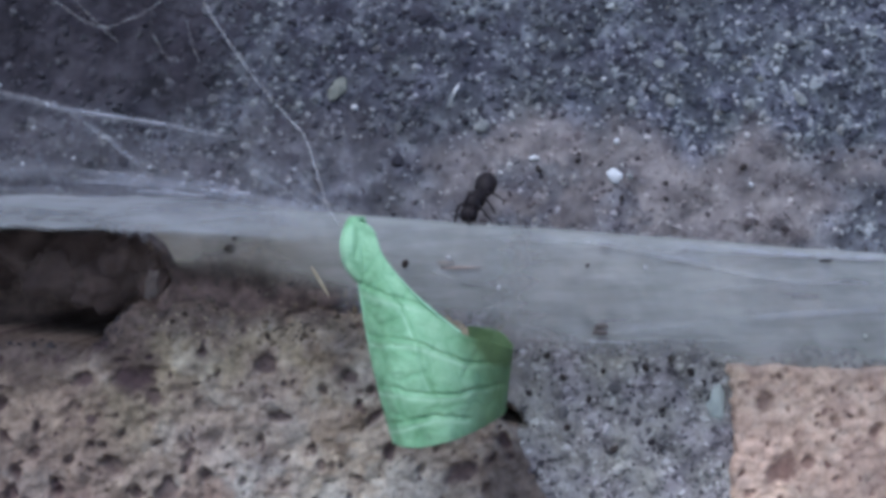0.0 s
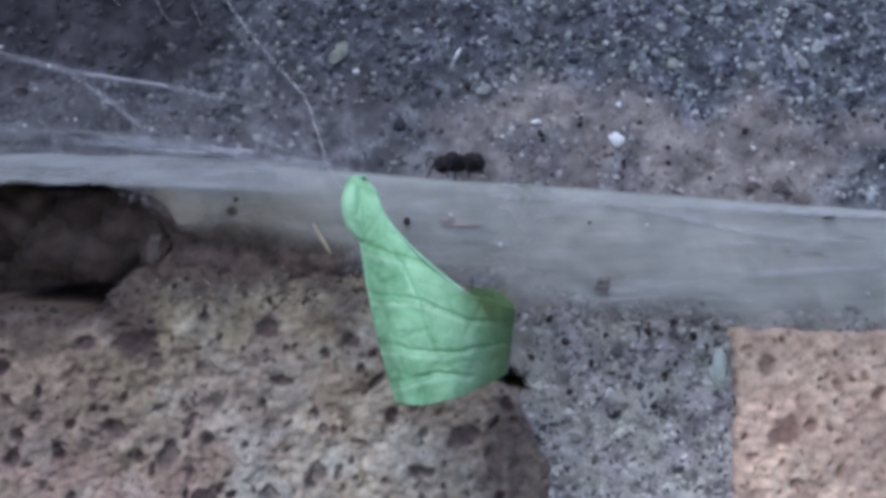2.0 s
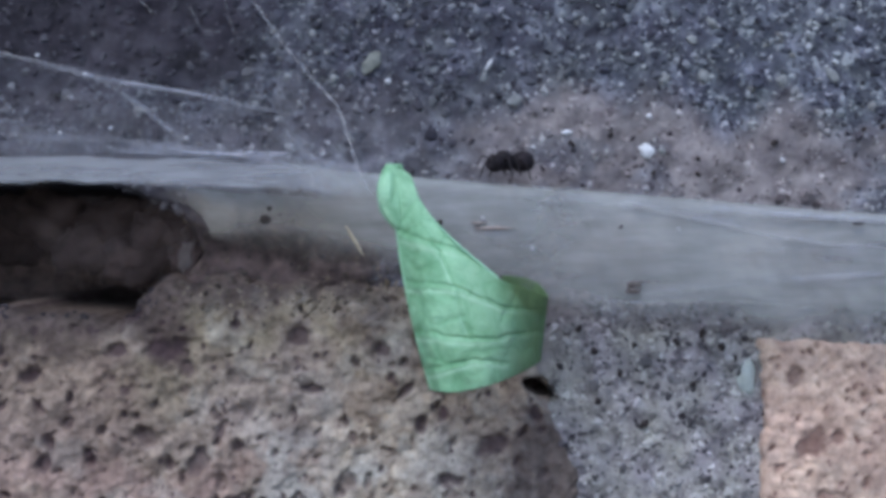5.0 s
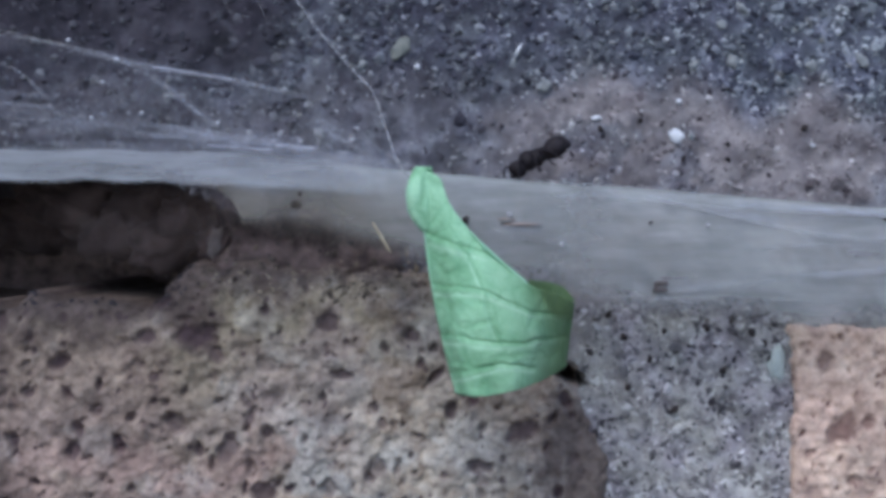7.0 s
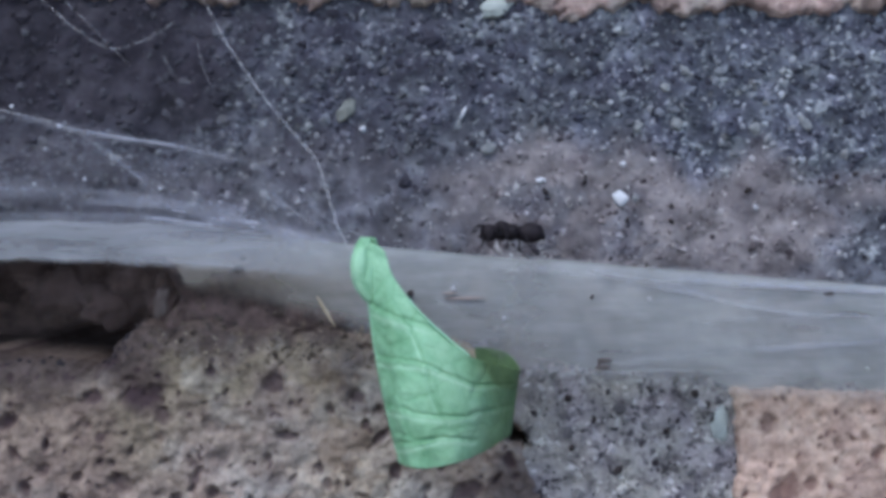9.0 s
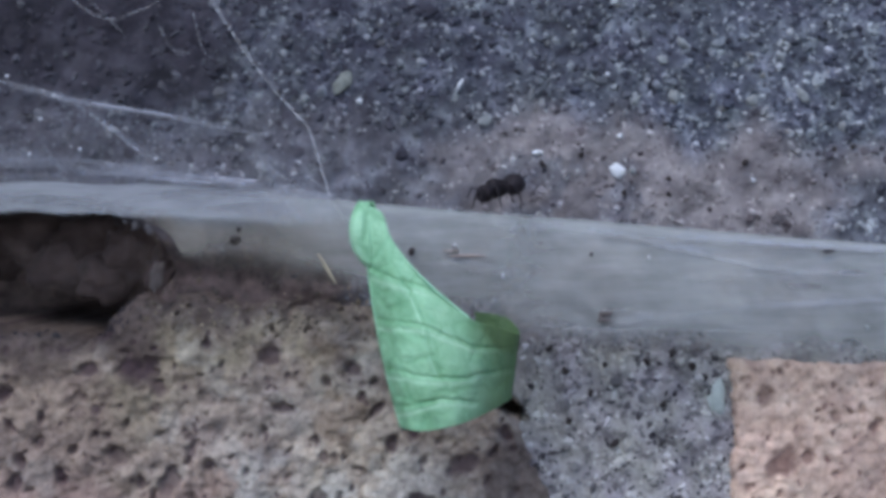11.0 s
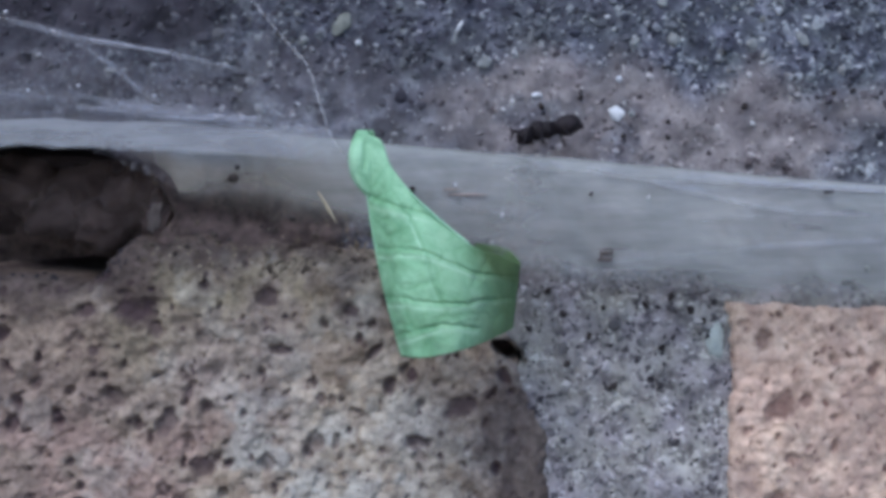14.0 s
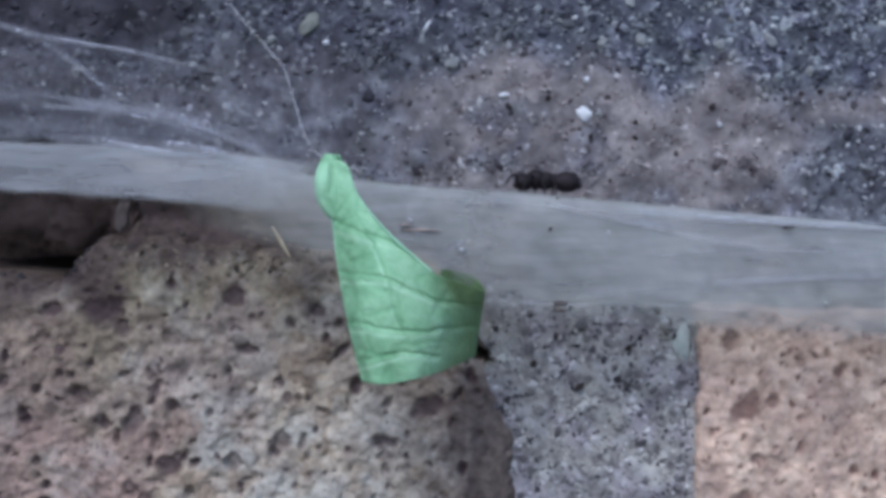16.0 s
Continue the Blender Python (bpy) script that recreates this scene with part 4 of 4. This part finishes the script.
    # broad gathered wisps
    for i, (pts, width, thick) in enumerate((
            (((-200, 172, 4.4), (70, 202, 4.4), (200, 230, 4.3), (350, 252, 4.2), (500, 300, 4.1)), 6, 0.4),
            (((-200, 198, 4.4), (100, 214, 4.4), (260, 240, 4.3), (400, 268, 4.2), (540, 318, 4.1)), 6, 0.35),
            (((60, 240, 4.3), (250, 246, 4.3), (400, 260, 4.2), (520, 285, 4.1)), 6, 0.4),
            (((380, 258, 4.2), (440, 280, 4.2), (500, 304, 4.1), (565, 330, 4.0)), 9, 0.5),
            (((290, 250, 4.2), (390, 276, 4.2), (480, 312, 4.1)), 6, 0.5),
            (((-200, 150, 4.3), (10, 178, 4.3), (150, 200, 4.2), (290, 240, 4.0)), 8, 0.2),
            (((140, 118, 4.1), (215, 172, 4.1), (280, 224, 3.7)), 10, 0.5),
            (((20, 88, 4.2), (130, 112, 4.2), (300, 140, 3.7), (470, 176, 2.7)), 6, 0.6),
            (((-260, 70, 4.2), (-60, 80, 4.2), (40, 92, 4.2), (140, 114, 4.2)), 15, 0.3),
            (((-90, 116, 4.1), (-55, 140, 4.1), (-15, 176, 4.1)), 6, 0.3),
            (((430, 195, 2.6), (480, 238, 2.8), (530, 262, 3.2), (600, 300, 3.8)), 12, 0.3),
            (((-200, 180, 4.3), (60, 206, 4.3), (200, 236, 4.1), (340, 252, 3.9), (470, 282, 3.7)), 22, 0.22),
            (((-200, 215, 4.3), (90, 222, 4.3), (260, 246, 4.1), (420, 276, 3.9), (560, 300, 3.7)), 20, 0.25),
            (((-200, 45, 4.1), (20, 84, 4.1), (150, 118, 4.1), (330, 150, 3.6), (480, 180, 2.6)), 9, 0.2),
            (((120, 108, 4.1), (195, 160, 4.1), (285, 226, 3.7)), 20, 0.17),
            (((370, -90, 2.4), (440, 15, 3.2), (500, 90, 3.8), (560, 168, 4.5)), 9, 0.2),
            (((430, 15, 2.0), (470, 90, 2.2), (490, 170, 2.5)), 14, 0.1),
            (((450, 195, 2.5), (500, 240, 2.9), (575, 290, 3.6)), 20, 0.2),
            (((270, 20, 2.4), (320, 65, 2.4), (350, 140, 2.3)), 10, 0.08))):
        verts, dens = ribbon(pts, width, thick, i)
        add("silk_wisp", mesh_of("silk_wisp", verts, grid_faces(70, 9), VEIL, True, {"weave": dens}))
    drops = ((105, 105), (285, 218), (80, 146), (20, 70), (60, 208), (150, 200))
    for i, (a, b) in enumerate(drops):
        x, y, z = pl(a, b, 4.1)
        v, f = ball((x, y, z + BASE), (0.13, 0.12, 0.11), i, 0.2, 1)
        add("dust_speck", mesh_of("dust_speck", v, f, WHITE))


# ---- things ----
LEAF_HOME = pl(655, 312, 7.0)
STRAW_HOME = pl(585, 415, 4.2)
FLECK_HOME = pl(1080, 500, 3.9)


def build_leaf():
    leaf = empty("curled_leaf", mm(*LEAF_HOME))
    tagged(leaf, "pale green curled leaf hanging from a spider thread", "leaf")
    top = ((650, 299, 7.0), (682, 312, 7.5), (700, 357, 7.7), (735, 405, 7.9), (767, 438, 8.2), (837, 497, 8.0), (890, 516, 6.6), (927, 530, 4.4), (904, 501, 3.6), (848, 491, 3.7))
    low = ((717, 694, 6.4), (724, 696, 7.2), (736, 698, 7.9), (752, 699, 8.3), (775, 697, 8.6), (820, 686, 8.6), (868, 668, 7.2), (912, 644, 4.9), (900, 640, 4.0), (862, 636, 3.9))
    nu, nv = 130, 110
    u = np.linspace(0, 9, nu)
    T, L = spline(top, u), spline(low, u)
    v = np.linspace(0, 1, nv)
    P = T[:, None] * (1 - v)[None, :, None] + L[:, None] * v[None, :, None]
    U, V = np.meshgrid(u, v, indexing="ij")
    P[..., 0] -= 13 * np.sin(np.pi * V) * smooth(4.0, 0.0, U)
    P[..., 2] += 0.55 * np.sin(np.pi * V) * np.sin(np.pi * np.clip(U / 7, 0, 1))
    A, B = P[..., 0], P[..., 1]
    # veins sunk into the blade: three side veins across it, finer ones between
    vein = np.zeros_like(A)
    side = (((669, 500), (760, 511), (850, 552), (930, 556)), ((692, 588), (790, 607), (930, 588)), ((655, 408), (740, 440), (775, 450)),
            ((760, 511), (735, 450), (700, 420)), ((700, 660), (790, 640), (850, 650)), ((790, 607), (770, 560), (763, 511)))
    for n, line in enumerate(side):
        k = np.array(line, float)
        y = np.interp(A, *zip(*sorted(map(tuple, k)))) if n not in (3, 5) else None
        if y is not None:
            hit = np.exp(-((B - y - 14 * (fbm(A, A * 0, 40, n) - 0.5)) / 3.4) ** 2) * (A >= k[:, 0].min() - 4) * (A <= k[:, 0].max() + 4)
        else:
            x = np.interp(B, *zip(*sorted((q, p) for p, q in map(tuple, k))))
            hit = 0.7 * np.exp(-((A - x) / 3.0) ** 2) * (B >= k[:, 1].min()) * (B <= k[:, 1].max())
        vein = np.maximum(vein, hit * (U < 7.6))
    ridge = np.clip(np.roll(vein, 5, axis=1) - 1.3 * vein, 0, 1) * (0.3 + fbm(A, B, 30, 2)) * (U < 7)
    vein = vein * (0.35 + 0.9 * fbm(A, B, 25, 6))
    fac = (1 - P[..., 2] / EYE) / 30
    X, Y, Z = (A - 784) * fac, -P[..., 2], (441 - B) * fac
    Y = Y + 0.10 * vein + 0.25 * (fbm(A, B, 60, 4) - 0.5)
    # olive inside and open edge; the receding side's shade is in this colour too
    olive_shade = np.minimum(0.25 * smooth(3.2, 5.2, U) + 0.62 * smooth(5.0, 6.7, U + 0.9 * (fbm(A, B, 50, 2) - 0.5)) + 0.4 * smooth(7.0, 7.4, U) + 0.75 * smooth(4.7, 5.9, U) * smooth(0.32, 0.05, V + 0.25 * (fbm(A, B, 40, 5) - 0.5)), 1)
    verts = np.stack([X - LEAF_HOME[0], Y - LEAF_HOME[1], Z - LEAF_HOME[2]], -1).reshape(-1, 3)
    blade = part("blade", mesh_of("blade", verts, grid_faces(nu, nv), LEAF, True, {"vein": 0.5 * vein, "olive_shade": olive_shade, "ridge": 0.6 * ridge}), leaf)
    thick = blade.modifiers.new("thickness", "SOLIDIFY")
    thick.thickness, thick.offset = 0.00012, 0
    # the tip rolled into a small lobe
    nu, nv = 44, 40
    a, v = np.linspace(-0.35, 2 * np.pi - 0.1, nu), np.linspace(0, 1, nv)
    U, V = np.meshgrid(a, v, indexing="ij")
    R = 23 * np.sqrt(np.clip(np.sin(np.pi * np.clip(0.04 + 0.93 * V, 0, 1)), 0, 1)) * (0.80 + 0.14 * np.sin(3.2 * V)) + 1.2 * U + 5 * (fbm(U * 12, V * 40, 14, 3) - 0.5)
    cx = 651 - 3 * np.sin(np.pi * V) + 16 * V ** 3
    A, B = cx + R * np.cos(U), 293 + 116 * V
    Dp = 6.8 + R / 30 * 0.75 * np.sin(U)
    groove = np.exp(-((A - 651 - 4 * np.sin(5 * V)) / 3.0) ** 2) * (np.sin(U) > 0) * smooth(0.08, 0.2, V) * smooth(0.75, 0.5, V)
    fac = (1 - Dp / EYE) / 30
    verts = np.stack([(A - 784) * fac - LEAF_HOME[0], -Dp + 0.1 * groove - LEAF_HOME[1], (441 - B) * fac - LEAF_HOME[2]], -1).reshape(-1, 3)
    tip = part("leaf_tip", mesh_of("leaf_tip", verts, grid_faces(nu, nv), LEAF, True, {"vein": 0.35 * groove, "olive_shade": np.zeros_like(A), "ridge": np.zeros_like(A)}), leaf, "rolled tip of the leaf")
    thick = tip.modifiers.new("thickness", "SOLIDIFY")
    thick.thickness, thick.offset = 0.0001, 0
    # pale rim along the open edge
    k = np.array([pl(*q) for q in ((690, 350, 7.4), (732, 402, 8.0), (767, 437, 8.4), (800, 466, 8.35), (838, 497, 8.1))])
    c = spline(k, np.linspace(0, 4, 30)) - np.array(LEAF_HOME)
    vv, ff = tube(c, np.linspace(0.04, 0.07, 30), 6)
    part("rim", mesh_of("rim", vv, ff, LEAF_RIM), blade, "pale edge of the leaf")
    k = np.array([pl(*q) for q in ((655, 396, 7.0), (669, 488, 6.85), (688, 564, 6.7), (703, 624, 6.6), (717, 693, 6.5))])
    c = spline(k, np.linspace(0, 4, 30)) - np.array(LEAF_HOME)
    vv, ff = tube(c, np.linspace(0.03, 0.06, 30), 6)
    part("rim", mesh_of("rim", vv, ff, LEAF_RIM), blade, "pale edge of the leaf")
    return leaf


def build_ant():
    ant = empty("ant", mm(2, -2.2, 5))
    tagged(ant, "small black ant struggling at the edge of the silk", "ant")

    def body(name, pieces, owner=None, mat=ANT):
        v, f = join(pieces)
        return part(name, mesh_of(name, v, f, mat), owner or ant)
    head = body("head", [ball((-1.32, 0, -0.08), (0.54, 0.54, 0.53), 1, 0.05, 2, (0, 25, 0))])
    body("mandible", [ball((-1.75, 0, -0.34), (0.22, 0.28, 0.15), 2, 0.05, 1, (0, 35, 0))], head)
    body("thorax", [ball((-0.6, 0, 0.12), (0.56, 0.52, 0.6), 3, 0.06), ball((-0.05, 0, 0.07), (0.54, 0.48, 0.54), 4, 0.06)])
    body("petiole", [ball((0.4, 0, 0.08), (0.34, 0.32, 0.42), 5, 0.05, 2)])
    body("gaster", [ball((1.12, 0, 0.14), (0.8, 0.64, 0.62), 6, 0.04, 3, (0, -8, 0)), ball((1.75, 0, 0.02), (0.3, 0.28, 0.26), 7, 0.04, 2)], None, GASTER)
    legs = []
    for s in (-1, 1):
        body("antenna", [tube(spline(((-1.6, 0.18 * s, 0.1), (-1.95, 0.4 * s, 0.32), (-2.25, 0.5 * s, -0.2)), np.linspace(0, 2, 14)), 0.045, 5)], head)
        for k, (x, reach) in enumerate(((-0.75, -0.75), (-0.4, 0.05), (-0.05, 0.85))):
            pts = ((0, 0, 0), (0.35 * reach, 0.4 * s, 0.28), (0.75 * reach, 0.7 * s, -0.15), (1.0 * reach, 0.85 * s, -0.72), (1.2 * reach, 0.9 * s, -0.78))
            v, f = tube(spline(pts, np.linspace(0, 4, 22)), np.linspace(0.085, 0.035, 22), 6)
            leg = part("leg", mesh_of("leg", v, f, ANT), ant, at=(x * 0.001, 0.15 * s * 0.001, 0))
            legs.append((leg, (x, 0.15 * s, 0), s, k))
    return ant, legs


def build_straw():
    v, f = tube(spline(((-0.5, 0, 0.85), (-0.1, -0.08, 0.2), (0.5, 0, -0.85)), np.linspace(0, 2, 14)), np.concatenate([np.linspace(0.04, 0.1, 9), np.linspace(0.09, 0.03, 5)]), 6)
    ob = part("straw_fibre", mesh_of("straw_fibre", v, f, STRAW))
    ob.location = mm(*STRAW_HOME)
    return tagged(ob, "short pale dry straw fibre caught in the silk", "straw")


def build_fleck():
    """A crumb of dirt that hangs at the silk's lower edge."""
    v, f = join([ball((0.02, 0, 0.17), (0.36, 0.1, 0.13), 31, 0.3, 2), ball((-0.24, 0, -0.02), (0.1, 0.08, 0.2), 32, 0.3, 2), ball((0.02, 0, -0.2), (0.4, 0.1, 0.11), 33, 0.3, 2)])
    ob = part("dirt_fleck", mesh_of("dirt_fleck", v, f, FLAKE))
    ob.location = mm(*FLECK_HOME)
    return tagged(ob, "small dark fleck of dirt caught at the silk edge", "debris")


def build_debris():
    """What lies in the hole in the joint."""
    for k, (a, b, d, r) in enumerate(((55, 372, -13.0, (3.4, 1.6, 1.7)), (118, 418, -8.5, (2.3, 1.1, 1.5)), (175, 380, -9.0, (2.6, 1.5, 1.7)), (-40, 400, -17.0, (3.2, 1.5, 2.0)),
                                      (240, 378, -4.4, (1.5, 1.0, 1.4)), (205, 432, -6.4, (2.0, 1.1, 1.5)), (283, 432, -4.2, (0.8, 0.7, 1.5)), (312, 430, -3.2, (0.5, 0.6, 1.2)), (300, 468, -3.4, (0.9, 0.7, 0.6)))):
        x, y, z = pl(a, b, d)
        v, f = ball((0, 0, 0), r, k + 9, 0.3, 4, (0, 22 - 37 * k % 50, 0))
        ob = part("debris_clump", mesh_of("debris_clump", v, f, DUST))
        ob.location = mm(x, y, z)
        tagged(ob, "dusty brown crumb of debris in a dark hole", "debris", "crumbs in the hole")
    x, y, z = pl(286, 430, -0.2)
    v, f = ball((0, 0, 0), (0.4, 0.2, 0.95), 4, 0.3, 3, (0, 6, 0))
    ob = part("mortar_flake", mesh_of("mortar_flake", v, f, FLAKE))
    ob.location = mm(x, y, z)
    tagged(ob, "pale grey mortar flake at the mouth of a hole", "debris")


wall = build_wall()
build_grains(wall)
build_ground()
build_debris()
build_sheet()
build_threads()
leaf = build_leaf()
ant, ant_legs = build_ant()
straw = build_straw()
fleck = build_fleck()

# time, shift along and up, lean
LEAF_ROWS = [
    (0, -0.102, -0.336, 0.1),
    (0.5, -0.123, -0.018, -0.2),
    (1, -0.174, -0.360, 0.2),
    (1.5, 0.040, 0.181, -0.5),
    (2, -0.129, -0.299, 0.0),
    (2.5, -0.030, -0.131, 0.2),
    (3, -0.080, -0.307, 0.5),
    (3.5, 0.000, 0.000, 0.0),
    (4, 0.001, 0.801, -1.0),
    (4.5, -0.104, 0.480, -0.7),
    (4.7, -0.091, 0.922, -0.5),
    (6.8, -0.321, -0.115, 0.6),
    (7, -0.306, -0.132, 0.7),
    (7.5, -0.076, 0.436, 0.3),
    (8, -0.176, -0.218, 1.1),
    (8.5, -0.173, -0.182, 1.6),
    (9, 0.013, -0.209, 0.9),
    (9.5, 0.104, 0.057, 0.2),
    (9.7, 0.244, 0.298, 0.2),
    (11.8, 0.102, -0.051, 0.4),
    (12, 0.130, 0.421, 0.4),
    (12.5, 0.026, -0.560, -1.1),
    (13, 0.116, 0.027, -0.8),
    (13.5, 0.197, 0.371, -0.5),
    (14, 0.184, 0.363, -0.5),
    (14.5, 0.193, -1.123, 1.3),
    (15, 0.204, -0.689, 0.9),
    (15.5, 0.330, -0.647, 0.8),
    (16, 0.385, -0.936, 1.0),
]
# time, shift along and up of the sheet's middle
SHEET_ROWS = [
    (0, -0.005, -0.212),
    (0.5, -0.045, -0.015),
    (1, -0.045, -0.198),
    (1.5, 0.168, 0.190),
    (2, -0.028, 0.007),
    (2.5, 0.007, -0.209),
    (3, -0.087, -0.291),
    (3.5, 0.000, 0.000),
    (4, -0.030, 0.315),
    (4.5, -0.046, 0.136),
    (4.7, -0.043, 0.426),
    (6.8, -0.346, -0.157),
    (7, -0.327, -0.229),
    (7.5, -0.080, 0.385),
    (8, -0.111, -0.181),
    (8.5, -0.266, -0.578),
    (9, -0.144, -0.685),
    (9.5, -0.020, 0.242),
    (9.7, 0.031, 0.478),
    (11.8, 0.139, -0.177),
    (12, -0.051, -0.206),
    (12.5, -0.216, -1.379),
    (13, 0.060, -0.015),
    (13.5, 0.297, 0.029),
    (14, 0.235, 0.005),
    (14.5, -0.289, -1.810),
    (15, -0.165, -1.647),
    (15.5, -0.094, -1.423),
    (16, -0.332, -1.970),
]
# time, place along and up, lean, turn
ANT_ROWS = [
    (0, 2.615, 5.196, -40, 55),
    (0.5, 2.013, 5.514, -80, 20),
    (1, 1.954, 4.797, -40, 50),
    (1.5, 2.038, 5.993, -70, 20),
    (2, 1.424, 5.034, 0, 45),
    (2.5, 1.292, 4.907, -5, 62),
    (3, 1.471, 4.918, -30, 15),
    (3.5, 1.958, 5.130, -5, 62),
    (4, 1.144, 5.741, 0, 64),
    (4.5, 1.593, 5.439, 0, 68),
    (4.7, 2.269, 5.690, 0, 60),
    (6.8, 2.832, 5.304, -20, 5),
    (7, 2.329, 5.116, -25, 0),
    (7.5, 2.845, 6.132, -5, 10),
    (8, 2.941, 5.275, -15, 0),
    (8.5, 3.558, 4.672, 10, 0),
    (9, 4.102, 4.483, 5, 10),
    (9.5, 3.193, 5.307, -20, 0),
    (9.7, 3.977, 5.619, -15, 5),
    (11.8, 2.961, 5.257, -10, 70),
    (12, 2.690, 5.205, -10, 75),
    (12.5, 2.194, 3.642, 0, 70),
    (13, 4.220, 5.380, -25, 10),
    (13.5, 5.006, 5.497, -3, 0),
    (14, 6.456, 5.287, -10, 0),
    (14.5, 7.257, 2.270, -20, 0),
    (15, 7.080, 3.242, -5, 5),
    (15.5, 8.037, 3.242, 0, 5),
    (16, 8.320, 2.343, 5, 0),
]


def motions():
    x0, _, z0 = LEAF_HOME
    walk(leaf, [(t, pose(*mm(x0 + x, LEAF_HOME[1], z0 + z), 0, r, 0)) for t, x, z, r in LEAF_ROWS])
    walk(straw, [(t, pose(*mm(STRAW_HOME[0] + x, STRAW_HOME[1], STRAW_HOME[2] + z))) for t, x, z in SHEET_ROWS])
    walk(fleck, [(t, pose(*mm(FLECK_HOME[0] + x, FLECK_HOME[1], FLECK_HOME[2] + (1.42 if z < 0 else 1.1) * z))) for t, x, z in SHEET_ROWS])
    ob, (x0, y0, z0) = PANELS["middle"]
    walk(ob, [(t, pose(*mm(x0 + x, y0, z0 + z))) for t, x, z in SHEET_ROWS])
    ob, (x0, y0, z0) = PANELS["right"]
    walk(ob, [(t, pose(*mm(x0 + 0.5 * x, y0, z0 + 0.98 * z))) for t, x, z in SHEET_ROWS])
    # the left stretch swings on its upper edge: it hangs lower as the sheet drops
    ob, (x0, y0, z0) = PANELS["left"]
    rows = []
    for t, x, z in SHEET_ROWS:
        lean = math.degrees(math.acos(max(0.3, min(0.97, 0.50 - 0.14 * z + (0.1 if t == 12.5 else 0)))))
        rows.append((t, pose(*mm(x0 + 0.5 * x, y0, z0 + 0.62 * z), -lean, 0, 0)))
    walk(ob, rows)
    # the leaf's own thread swings a little with the sheet
    for ob in LINES:
        walk(ob, [(t, pose(-0.0003 * z, 0, 0.00005 * z)) for t, x, z in SHEET_ROWS])
    walk(ant, [(t, pose(*mm(x, -2.2, z), 0, r, turn)) for t, x, z, r, turn in ANT_ROWS])
    for leg, (x, y, z), s, k in ant_legs:
        swing = [(t, pose(x * 0.001, y * 0.001, z * 0.001, 0, 14 * math.sin(7.3 * t + 2.1 * k + s), 12 * math.sin(5.1 * t + 1.7 * k - s))) for t in [0.5 * i for i in range(33)]]
        walk(leg, swing)


motions()
